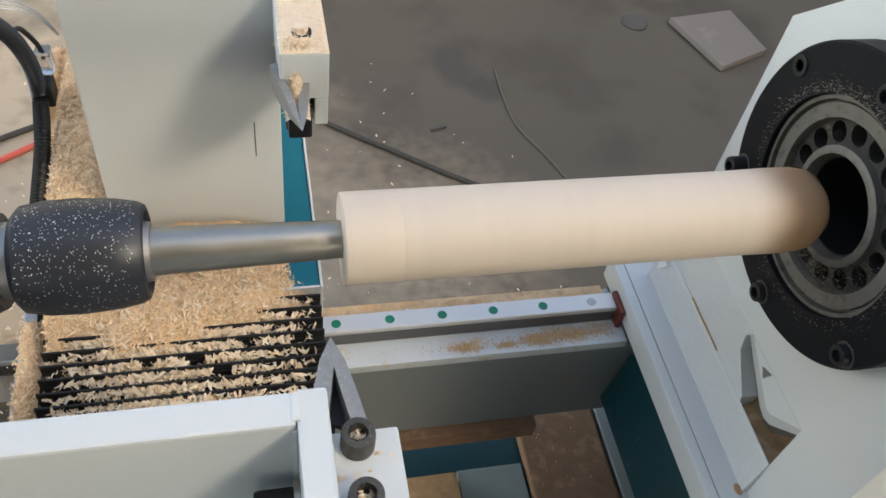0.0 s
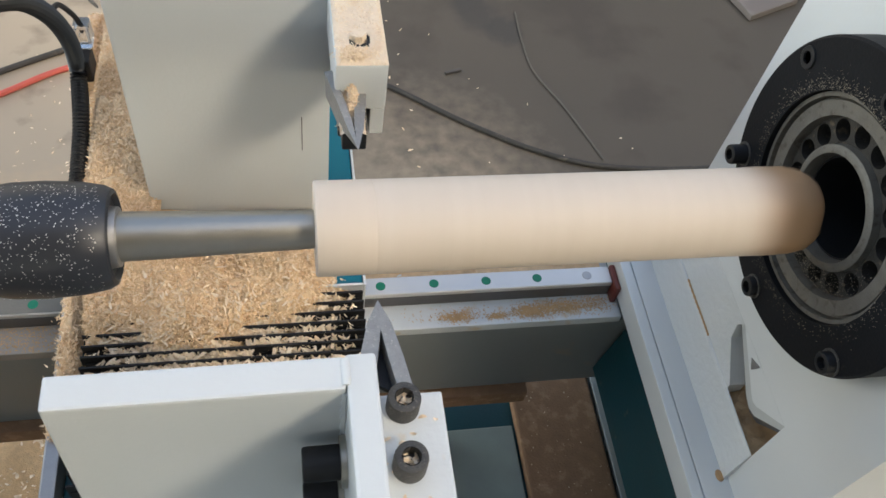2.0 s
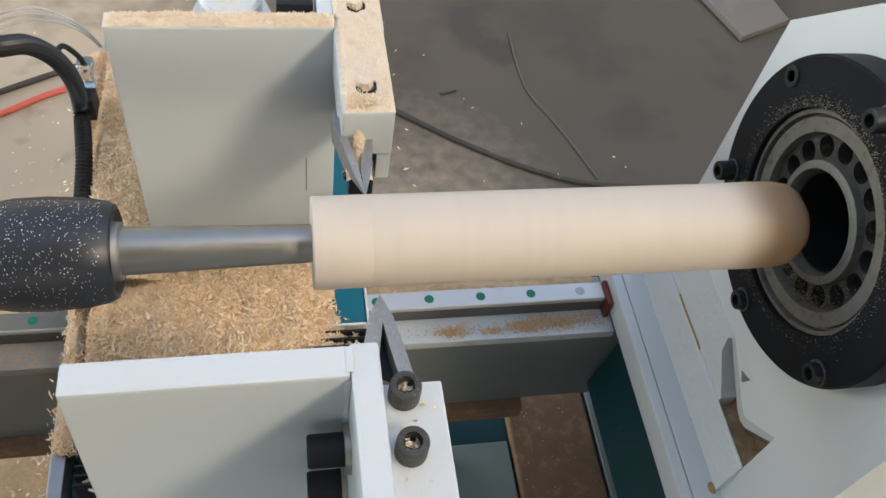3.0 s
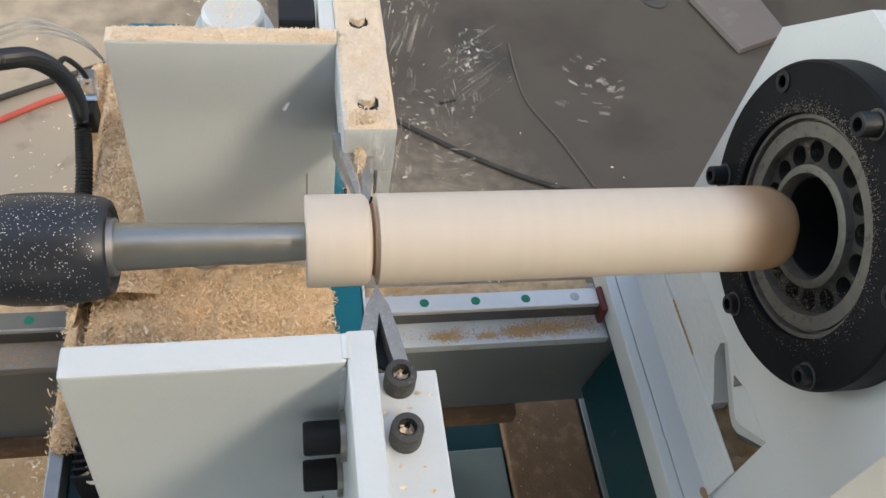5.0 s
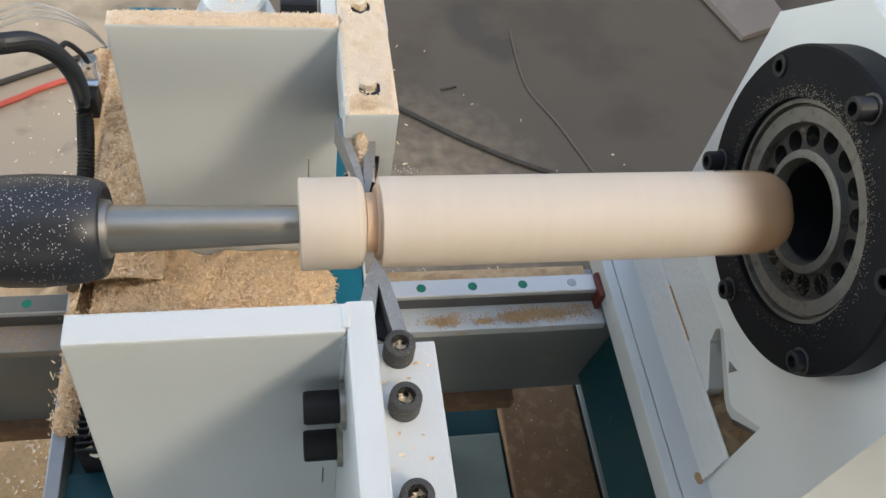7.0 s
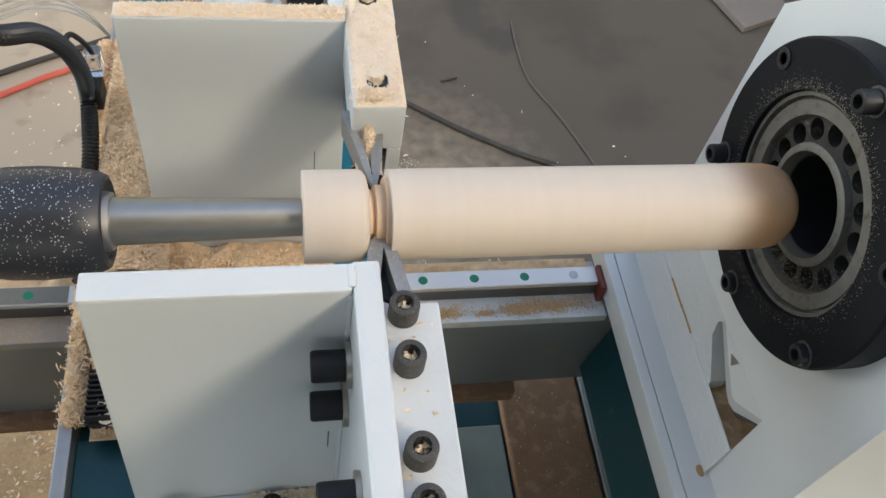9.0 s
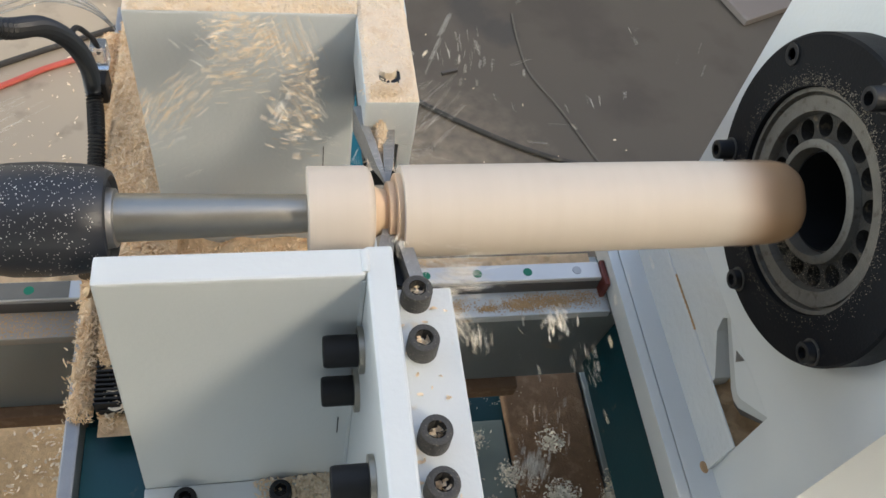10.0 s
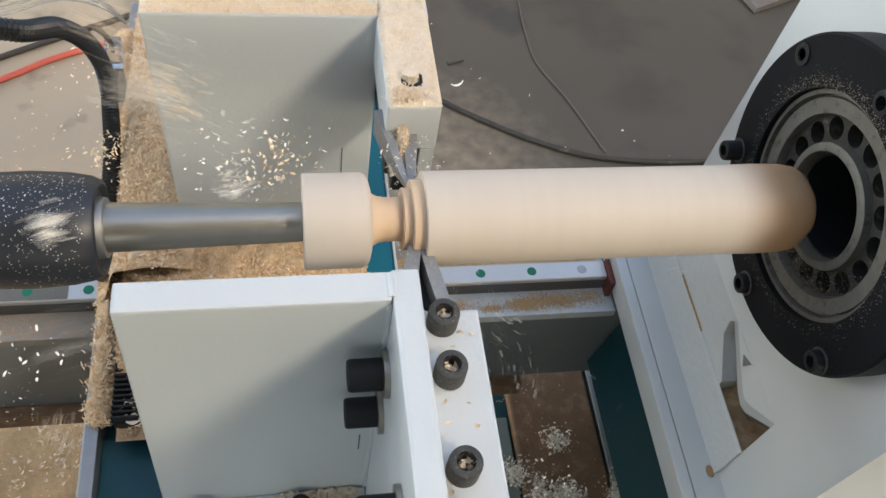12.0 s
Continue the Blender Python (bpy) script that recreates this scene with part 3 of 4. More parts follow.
    o = heap("sawdust_in_window", 0.5580, 0.66, -0.2555, -0.1425, lambda x, y: 0.738, 30, 40, SAWDUST_BED, rough=0.008, scale=50)
    tagged(o, "brown sawdust inside the headstock window", "sawdust", kind="stuff")
    tagged(part("paper_scrap", prism([(-0.005, 0.735), (0.016, 0.737), (0.008, 0.713)], 0.5525, 0.5536), PAPER), "small white paper scrap stuck to the headstock plate", "paper scrap")
    # flange, hollow spindle nose with a ring of holes
    at = Matrix.Translation((0, AXIS_Y, AXIS_Z))
    fx = FLANGE_X
    fl = part("flange", lathe([(fx, 0.0866), (fx, 0.1235), (fx + 0.002, 0.1255), (fx + 0.0275, 0.1255), (fx + 0.0275, 0.0866)], 128, closed=True, turn=at), BLACK_DUSTY, t, "black flange dusted with fine chips", smooth=True)
    rx = fx + 0.0105
    ring_at = at @ Matrix.Diagonal((1, 0.97, 0.97, 1))
    part("outer_ring", lathe([(rx + 0.004, 0.0690), (rx - 0.003, 0.0706), (rx - 0.0035, 0.0822), (rx + 0.001, 0.0828), (rx + 0.001, 0.0846), (rx - 0.006, 0.0851), (rx - 0.006, 0.0885), (rx + 0.028, 0.0885), (rx + 0.028, 0.0690)], 128, closed=True, turn=ring_at), RING, t, "steel ring caked with dust", smooth=True)
    # web with round holes between the rings
    holes, hr, rc = 16, 0.0088, 0.0593
    wb = bmesh.new()
    for k in range(holes):
        a0 = 2 * math.pi * k / holes
        cx, cy = rc * math.cos(a0), rc * math.sin(a0)
        inner, outer, deep = [], [], []
        for i in range(24):
            a = 2 * math.pi * i / 24
            px, py = cx + hr * math.cos(a + a0), cy + hr * math.sin(a + a0)
            inner.append(wb.verts.new((rx + 0.004, px, py)))
            deep.append(wb.verts.new((rx + 0.02, px, py)))
            dr, dt = math.cos(a), math.sin(a)
            s = 1 / max(abs(dr), abs(dt))
            rr, tt = rc + dr * s * 0.0098, a0 + dt * s * math.pi / holes
            outer.append(wb.verts.new((rx + 0.004, rr * math.cos(tt), rr * math.sin(tt))))
        for i in range(24):
            j = (i + 1) % 24
            wb.faces.new((outer[i], outer[j], inner[j], inner[i]))
            wb.faces.new((inner[i], inner[j], deep[j], deep[i]))
        wb.faces.new(deep)
    bmesh.ops.remove_doubles(wb, verts=wb.verts, dist=0.0002)
    bmesh.ops.transform(wb, matrix=ring_at, verts=wb.verts)
    part("hole_web", wb, DUSTED_METAL, t, "web with a ring of round holes")
    part("inner_ring", lathe([(rx + 0.016, 0.0498), (rx - 0.002, 0.049), (rx - 0.0035, 0.047), (rx - 0.0035, 0.0425), (rx + 0.002, 0.0405), (rx + 0.12, 0.0405), (rx + 0.12, 0.0498)], 96, closed=True, turn=ring_at), RING, t, smooth=True)
    # Black sleeve and end disc put the bore's shade into their colour.
    part("bore_shade", lathe([(rx + 0.006, 0.0390), (rx + 0.006, 0.0403), (rx + 0.118, 0.0403), (rx + 0.118, 0.0390)], 96, closed=True, turn=ring_at), BLACK, t, "black sleeve added to darken the spindle bore", smooth=True)
    part("bore_back", lathe([(rx + 0.12, 0), (rx + 0.12, 0.05), (rx + 0.125, 0.05), (rx + 0.125, 0)], 48, turn=ring_at), BLACK, t, "black disc standing for the bore's dark depth")
    part("spur_centre", lathe([(rx + 0.055, 0), (rx + 0.065, 0.014), (rx + 0.11, 0.018), (rx + 0.11, 0)], 32, turn=ring_at), BLACK, t, smooth=True)
    for k, ang in enumerate((32, 92, 152, 212, 272, 332)):
        y, z = AXIS_Y + 0.1135 * math.cos(radians(ang)), AXIS_Z + 0.1135 * math.sin(radians(ang))
        if ang in (212, 272, 332, 92):
            m = Matrix.Translation((fx, y, z)) @ Matrix.Rotation(radians(180), 4, "Z")
            b = socket_screw(0.0085, {212: 0.008, 272: 0.007}.get(ang, 0.0145))
            bmesh.ops.transform(b, matrix=m, verts=b.verts)
            part("flange_bolt", b, BLACK, t, "protruding socket-head bolt", smooth=True)
            part("bolt_washer", lathe([(fx - 0.0012, 0.0088), (fx - 0.0012, 0.0106), (fx - 0.0001, 0.0106), (fx - 0.0001, 0.0088)], 32, closed=True, turn=Matrix.Translation((0, y, z))), SCREW, t, "worn washer rim", smooth=True)
        else:
            b = socket_screw(0.0088, 0.0016, 2.0)
            bmesh.ops.transform(b, matrix=Matrix.Translation((fx, y, z)) @ Matrix.Rotation(radians(180), 4, "Z"), verts=b.verts)
            part("flush_bolt", b, BLACK, t, "countersunk black bolt with a worn rim", smooth=True)
    rnd = random.Random(6)
    sp = []
    for _ in range(1700):
        a, r = rnd.gauss(radians(75), 0.9) if rnd.random() < 0.6 else rnd.uniform(0, 6.3), 0.0870 + abs(rnd.gauss(0, 0.0060))
        sp.append(((fx - 0.0015, AXIS_Y + r * math.cos(a), AXIS_Z + r * math.sin(a)), (-1, 0, 0)))
    for _ in range(900):
        a, r = rnd.gauss(radians(-100), 0.6), rnd.uniform(0.050, 0.066)
        sp.append(((fx + 0.0138, AXIS_Y + r * math.cos(a), AXIS_Z + r * math.sin(a)), (-1, 0, 0)))
    tagged(shavings("flange_dust", sp, (0.0005, 0.0013), seed=7, material=DUST_GREY), "fine chips clinging to the black flange", "shavings", kind="stuff")


headstock()


# ---- tailstock with its live centre ----
def tailstock():
    t = thing("tailstock_centre", "black live centre with a steel taper, flecked with chips", "live centre")
    at = Matrix.Translation((0, AXIS_Y, AXIS_Z))
    part("nose_body", lathe([(x, r * 0.82) for x, r in [(-0.044, 0.0), (-0.044, 0.036), (-0.040, 0.0415), (-0.026, 0.0445), (-0.006, 0.0452), (0.016, 0.0435), (0.029, 0.0405), (0.0335, 0.0375), (0.0345, 0.034), (0.031, 0.031), (0.031, 0)]], 96, turn=at), CHUCK, t, "black rounded housing", smooth=True)
    part("seal_ring", lathe([(x, r * 0.82) for x, r in [(0.0312, 0.0), (0.0312, 0.0245), (0.0365, 0.0235), (0.037, 0.0215), (0.037, 0)]], 64, turn=at), STEEL_DULL, t, smooth=True)
    part("taper", lathe([(x, r * 0.82) for x, r in [(0.0371, 0), (0.0371, 0.0196), (0.12, 0.0170), (0.150, 0.0162), (0.1588, 0.0158), (0.1588, 0)]], 96, turn=at), STEEL, t, "bright ground steel taper", smooth=True)
    part("collar", lathe([(x, r * 0.82) for x, r in [(-0.052, 0), (-0.052, 0.030), (-0.0442, 0.030), (-0.0442, 0)]], 64, turn=at), STEEL_DULL, t, smooth=True)
    part("rear_ring", lathe([(x, r * 0.82) for x, r in [(-0.085, 0), (-0.085, 0.037), (-0.080, 0.040), (-0.058, 0.040), (-0.0522, 0.037), (-0.0522, 0)]], 64, turn=at), CHUCK, t, smooth=True)
    part("quill", lathe([(x, r * 0.82) for x, r in [(-0.40, 0), (-0.40, 0.030), (-0.0852, 0.030), (-0.0852, 0)]], 64, turn=at), STEEL_DULL, t, smooth=True)
    b = box(-0.62, -0.36, AXIS_Y - 0.09, AXIS_Y + 0.09, 0.70, AXIS_Z + 0.08, 0.012)
    box(-0.66, -0.34, -0.41, 0.045, 0.674, 0.70, 0.003, bm=b)
    part("tailstock_body", b, WHITE, t, "white tailstock casting")
    rnd = random.Random(9)
    sp = []
    for _ in range(950):
        x, a = rnd.uniform(-0.04, 0.030), rnd.uniform(radians(60), radians(250))
        r = 0.82 * (0.0452 - 4.2 * max(0, x + 0.004) ** 2 - 3.2 * max(0, -0.01 - x) ** 2) + 0.0004
        if rnd.random() > 0.35 + 0.65 * max(0, math.sin(a)):
            continue
        sp.append(((x, AXIS_Y + r * math.cos(a), AXIS_Z + r * math.sin(a)), (0, math.cos(a), math.sin(a))))
    c = shavings("stuck_chips", sp, (0.0004, 0.0013), seed=3, flat=0.12, curl=0.2, material=FLECK)
    tagged(c, "tiny pale chips stuck to the black live centre", "shavings", kind="stuff")


tailstock()


# ---- the turned blank: rigid rings that open as the cut widens ----
def workpiece():
    t = thing("wood_blank", "pale round hardwood blank spinning between centres", "wood blank", (0, AXIS_Y, AXIS_Z))
    R = WOOD_R
    parts = {}
    part("end_collar", lathe([(0.159, 0), (0.159, R - 0.0008), (0.1598, R), (0.1975, R), (0.2000, R - 0.0012), (0.2020, R - 0.004), (0.2034, R - 0.009), (0.2034, 0)], 96), WOOD, t, "turned end collar with rounded shoulder", smooth=True)
    part("neck", lathe([(0.2035, 0), (0.2035, 0.0185), (0.208, 0.0160), (0.214, 0.0150), (0.30, 0.0150), (0.30, 0)], 96), WOOD_CUT, t, "freshly cut slender neck", smooth=True)

    def ring(name, r1, r0, length, lip, at=0.2037):
        return part(name, lathe([(at, r0), (at, r1 - lip), (at + lip * 0.6, r1), (at + length, r1), (at + length, r0)], 96, closed=True), WOOD_CUT if r1 < 0.031 else WOOD, t, smooth=True)
    parts["outer"] = ring("outer_ring", R - 0.00006, 0.0266, 0.055, 0.0004, 0.1978)
    parts["middle"] = ring("middle_ring", 0.0264, 0.0212, 0.060, 0.001)
    parts["inner"] = ring("inner_ring", 0.0210, 0.0152, 0.065, 0.001)
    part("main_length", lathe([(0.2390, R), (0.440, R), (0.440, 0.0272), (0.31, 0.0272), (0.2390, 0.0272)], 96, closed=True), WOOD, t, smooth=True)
    end = lathe([(0.4392, 0.0), (0.4392, R - 0.0008), (0.4398, R - 0.00003), (0.452, R), (0.464, R), (0.480, R), (0.500, R - 0.0004), (0.510, R - 0.0022), (0.516, R - 0.006), (0.5195, R - 0.013), (0.520, 0)], 96)
    for v in end.verts:
        r, a = math.hypot(v.co.y, v.co.z), math.atan2(v.co.z, v.co.y)
        if r > 0.01 and v.co.x > 0.45:
            k = min(1.0, (v.co.x - 0.45) / 0.03)
            flat = 0.95 / max(abs(math.cos(a)), abs(math.sin(a)))
            g = 1 + k * (min(1.02, flat) - 1)
            v.co.y, v.co.z = v.co.y * g, v.co.z * g
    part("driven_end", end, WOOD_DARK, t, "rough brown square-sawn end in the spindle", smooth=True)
    return t, parts


BLANK, RINGS = workpiece()


# ---- carriage: saddle with bellows and chips, moves along x ----
def carriage():
    t = thing("carriage", "teal carriage with black bellows under pale shavings", "carriage")
    part("saddle", box(-0.060, 0.220, -0.50, 0.40, RAIL_Z + 0.004, 0.6865, 0.002), TEAL_DARK, t, "teal enamelled saddle")
    part("side_strip", box(-0.074, -0.0605, -0.50, 0.40, 0.676, 0.712, 0.002), STEEL_DULL, t, "bare metal guard strip")
    part("side_ledge", box(-0.0450, 0.0195, 0.004, 0.40, 0.6895, 0.740, 0.003), TEAL, t)
    part("bellows_floor", box(-0.0455, 0.2185, -0.30, 0.0035, 0.6866, 0.6890), RUBBER, t, "black bellows floor")
    ribs, rnd = [], random.Random(12)
    for k in range(17):
        b = box(-0.046, 0.2185, -0.0010, 0.0010, 0.690, 0.737, 0.0003)
        for s in (-1, 1):
            box(-0.043, 0.2160, -0.0024 if s < 0 else 0.0011, -0.0011 if s < 0 else 0.0024, 0.690, 0.727, 0, bm=b)
        rib = part("bellows_rib", b, RUBBER, t)
        sp = []
        for _ in range(420):
            x = rnd.triangular(-0.038, 0.216, 0.05)
            if noise.noise(Vector((x * 30, k * 3.1, 0))) > -0.55:
                sp.append(((x, -0.0052 + rnd.gauss(0, 0.0022), 0.729 + rnd.uniform(0, 0.006)), (0, -0.4, 1)))
        shavings("fold_litter", sp, (0.004, 0.013), rib, seed=50 + k, flat=0.5, wide=(0.15, 0.4))
        ribs.append(rib)
    # piled shavings, carried with the saddle
    heap_obs = []

    def mound(x, y):
        front = -0.020 + 0.012 * noise.noise(Vector((x * 22, 0, 7))) + 0.030 * max(0.0, (x - 0.10) / 0.11) - 0.014 * max(0.0, 1 - abs(x - 0.06) / 0.06)
        back = math.exp(-(max(0.0, front - y) / 0.026) ** 2)
        wave = 0.8 + 0.5 * noise.noise(Vector((x * 14, y * 14, 3))) + 0.15 * noise.noise(Vector((x * 48, y * 48, 9)))
        return 0.716 + 0.042 * back * wave * (1 - 0.75 * max(0, (x - 0.15) / 0.06))

    h = heap("sawdust_mound", -0.044, 0.214, -0.10, 0.093, mound, 120, 100, SAWDUST, rough=0.006, scale=60)
    heap_obs.append(tagged(h, "mound of pale wood shavings on the bellows", "sawdust", kind="stuff"))
    sp = []
    while len(sp) < 21000:
        x, y = rnd.uniform(-0.044, 0.208), rnd.triangular(-0.10, 0.092, -0.02)
        if not -0.10 < y < 0.092 or rnd.random() < (x - 0.17) / 0.05:
            continue
        sp.append(((x, y, mound(x, y) + rnd.uniform(0.0, 0.0032)), (0, -0.3, 1)))
    big = []
    while len(big) < 900:
        x, y = rnd.uniform(-0.042, 0.200), rnd.triangular(-0.095, 0.03, -0.060)
        big.append(((x, y, mound(x, y) + rnd.uniform(0.002, 0.006)), (0, -0.4, 1)))
    heap_obs.append(tagged(shavings("large_curls", big, (0.005, 0.012), seed=15, flat=0.45, curl=1.1, wide=(0.12, 0.28)), "larger pale curls on the mound's slope", "shavings", kind="stuff"))
    heap_obs.append(tagged(shavings("mound_shavings", sp, (0.0018, 0.0075), seed=13, flat=0.42, curl=0.8, material=TAN_CHIP, wide=(0.14, 0.34)), "curled pale shavings on the mound", "shavings", kind="stuff"))

    def ledge(x, y):
        s = min(1.0, max(0.0, (x + 0.070) / 0.024))
        s *= min(1.0, max(0.0, (0.415 - y) / 0.02))
        return 0.716 + 0.052 * s * s * (3 - 2 * s) + 0.008 * math.exp(-((x + 0.012) / 0.03) ** 2)

    h = heap("ledge_sawdust", -0.0735, 0.024, 0.045, 0.42, ledge, 40, 130, SAWDUST, rough=0.007, scale=55)
    heap_obs.append(tagged(h, "sawdust caked along the carriage's ledge", "sawdust", kind="stuff"))
    h = heap("ledge_sawdust", -0.0735, -0.0500, -0.165, 0.0, lambda x, y: 0.711 + 0.008 * math.exp(-((x + 0.061) / 0.008) ** 2), 14, 90, SAWDUST, rough=0.006, scale=55)
    heap_obs.append(tagged(h, "ragged strip of sawdust on the guard strip", "sawdust", kind="stuff"))

    def tuft(x, y):
        return 0.7155 + 0.046 * max(0.0, 1 - ((x + 0.066) / 0.023) ** 2) * max(0.0, 1 - ((y - 0.355) / 0.058) ** 2) ** 0.6

    h = heap("ledge_tuft", -0.0900, -0.0440, 0.297, 0.413, tuft, 24, 50, SAWDUST, rough=0.006, scale=55)
    heap_obs.insert(4, tagged(h, "tuft of sawdust at the ledge's far end", "sawdust", kind="stuff"))
    sp = [((x, y, ledge(x, y) + rnd.uniform(0.0, 0.004)), (-0.3, -0.3, 1)) for x, y in ((rnd.uniform(-0.073, 0.02), rnd.uniform(0.046, 0.412)) for _ in range(14000))]
    sp += [((x, y, tuft(x, y) + rnd.uniform(0.0, 0.004)), (-0.3, -0.3, 1)) for x, y in ((rnd.uniform(-0.088, -0.050), rnd.uniform(0.302, 0.408)) for _ in range(2200))]
    ledge_chips = tagged(shavings("ledge_shavings", sp, (0.0018, 0.0080), seed=14, flat=0.36, material=TAN_CHIP, wide=(0.12, 0.30)), "pale shavings on the carriage's ledge", "shavings", kind="stuff")
    sp = [((rnd.gauss(-0.062, 0.0055), rnd.uniform(-0.172, 0.0), 0.716 + rnd.uniform(-0.006, 0.006)), (-0.5, -0.3, 1)) for _ in range(2600)]
    strip_chips = tagged(shavings("strip_shavings", sp, (0.0018, 0.0080), seed=16, flat=0.36, material=TAN_CHIP, wide=(0.12, 0.30)), "pale shavings on the guard strip", "shavings", kind="stuff")
    heap_obs = heap_obs[:5] + [ledge_chips] + heap_obs[5:] + [strip_chips]
    return t, ribs, heap_obs


CARRIAGE, RIBS, MOUNDS = carriage()


def cable_set():
    t = thing("corrugated_hose", "black corrugated cable hose with a clear connector", "cable hose")
    part("hose", tube([(-0.19, -0.06, 1.00), (-0.119, 0.02, 1.0), (-0.083, 0.05, 0.977), (-0.071, 0.09, 0.945), (-0.064, 0.13, 0.894), (-0.063, 0.16, 0.836), (-0.067, 0.17, 0.786), (-0.062, 0.123, 0.775), (-0.061, 0.085, 0.765), (-0.060, 0.0, 0.755), (-0.059, -0.04, 0.75)], 0.0080, 14, 20, 0.13, pitch=0.0022), HOSE_BLACK, t)
    part("cable_bracket", box(-0.0905, -0.0465, 0.205, 0.330, 0.7125, 0.7150, 0.001), TEAL_DARK, t, "teal cable bracket under sawdust")
    part("connector", box(-0.069, -0.053, 0.170, 0.200, 0.770, 0.800, 0.003), RUBBER, t, "black connector body")
    part("connector_cap", box(-0.067, -0.050, 0.188, 0.210, 0.8005, 0.828, 0.003), CLEAR, t, "clear shiny connector cap")
    part("wire_loop", tube([(-0.063, 0.13, 0.899), (-0.063, 0.16, 0.884), (-0.060, 0.19, 0.845), (-0.058, 0.20, 0.82)], 0.0028, 8, 10), RUBBER, t, smooth=True)
    for k in range(3):
        part("clear_tube", tube([(-0.20, 0.2, 0.845 + 0.008 * k), (-0.136, 0.2, 0.869 + 0.008 * k), (-0.101, 0.2, 0.882 + 0.008 * k), (-0.074, 0.2, 0.880 + 0.006 * k), (-0.052, 0.2, 0.868 + 0.004 * k), (-0.040, 0.21, 0.84)], 0.0015, 8, 8), CLEAR, t, "clear plastic air tube", smooth=True)
    return t


HOSE = cable_set()


# ---- front tool post ----
FOOT_X = -0.003


def front_post():
    """Origin: front face of the back plate, x of the saddle."""
    t = thing("front_tool_post", "white enamelled front tool post with a V gouge", "tool post")
    z0 = 0.6885
    plate = slope_bar([(FOOT_X, z0 + 0.004), (0.015, POST_TOP), (0.1745, POST_TOP), (0.1745, z0 + 0.004)], -0.0015, 0.0190)
    bmesh.ops.bevel(plate, geom=plate.edges[:], offset=0.0022, segments=2, affect="EDGES", profile=0.6)
    part("back_plate", plate, WHITE, t)
    part("side_plate", box(0.1750, 0.1925, -0.27, 0.0200, z0, POST_TOP + 0.0005, 0.0022), WHITE, t)
    part("slide_plate", box(-0.0600, 0.2150, -0.29, 0.064, z0 + 0.0006, z0 + 0.004, 0.0008), TEAL_DARK, t, "dark teal slide plate")
    part("weld_bead", tube([(0.1738, -0.001, z0 + 0.01), (0.1738, -0.001, 0.84), (0.1738, -0.001, POST_TOP - 0.006)], 0.0022, 6, 30, 0.2), WHITE, t, smooth=True)
    part("top_weld", tube([(0.1748, 0.0170, POST_TOP - 0.0012), (0.1750, 0.008, POST_TOP - 0.0006), (0.1747, 0.0010, POST_TOP - 0.0012)], 0.0030, 10, 10), WHITE, t, "painted-over weld", smooth=True)
    part("scratch", box(0.1640, 0.1647, -0.0022, -0.0016, 0.797, 0.827), RUBBER, t, "short black mark")
    part("tool_clamp", box(0.1930, 0.2335, -0.26, 0.0095, 0.975, 1.0, 0.0018), WHITE_DUSTY, t, "white clamp plate dotted with sawdust")
    part("tool_shelf", box(0.1930, 0.2260, -0.26, -0.004, 0.90, 0.955, 0.002), WHITE, t)
    for y in (0.0, -0.036, -0.096, -0.127, -0.187):
        b = socket_screw(0.0100, 0.016)
        bmesh.ops.transform(b, matrix=Matrix.Translation((0.2085, y, 1.0003)) @ Matrix.Rotation(radians(-90), 4, "Y"), verts=b.verts)
        s = part("clamp_screw", b, SCREW, t, "dusty black socket-head screw", smooth=True)
        sp = [((0.2085 + random.Random(int(y * -1e4) + k).uniform(-0.004, 0.004), y + random.Random(k + 5).uniform(-0.004, 0.004), 1.0085 + 0.0012 * (k % 4)), (0, 0, 1)) for k in range(12)]
        shavings("socket_dust", sp, (0.004, 0.008), s, seed=int(y * -1000))
    for y, z in ((-0.0185, 0.971), (-0.0185, 0.911), (-0.107, 0.971), (-0.107, 0.911)):
        part("washer", lathe([(0.1712, 0.0), (0.1712, 0.0158), (0.1748, 0.0158), (0.1748, 0)], 32, turn=Matrix.Translation((0, y, z))), STEEL, t, smooth=True)
        b = socket_screw(0.0108, 0.0225)
        bmesh.ops.transform(b, matrix=Matrix.Translation((0.1711, y, z)) @ Matrix.Rotation(radians(180), 4, "Z"), verts=b.verts)
        part("bolt", b, RUBBER, t, "black socket-head bolt", smooth=True)
    part("foot_plate", box(FOOT_X, 0.1745, -0.090, -0.0018, z0 + 0.0042, z0 + 0.011, 0.0015), WHITE, t)
    for x in (0.034, 0.116):
        b = socket_screw(0.010, 0.016)
        bmesh.ops.transform(b, matrix=Matrix.Translation((x, -0.018, z0 + 0.011)) @ Matrix.Rotation(radians(-90), 4, "Y"), verts=b.verts)
        part("base_bolt", b, RUBBER, t, "black base bolt", smooth=True)
    gouge(t, 0.072, 1)
    rnd = random.Random(21)
    sp = [((rnd.triangular(0.09, 0.172, 0.150), -abs(rnd.gauss(0, 0.018)) - 0.003, z0 + 0.0118 + rnd.uniform(0, 0.006)), (0, 0, 1)) for _ in range(1200)]
    sp += [((rnd.uniform(0.195, 0.228), rnd.uniform(-0.25, 0.006), 1.001), (0, 0, 1)) for _ in range(60)]
    shavings("shavings_litter", sp, (0.002, 0.006), t, seed=22, flat=0.3)
    return t


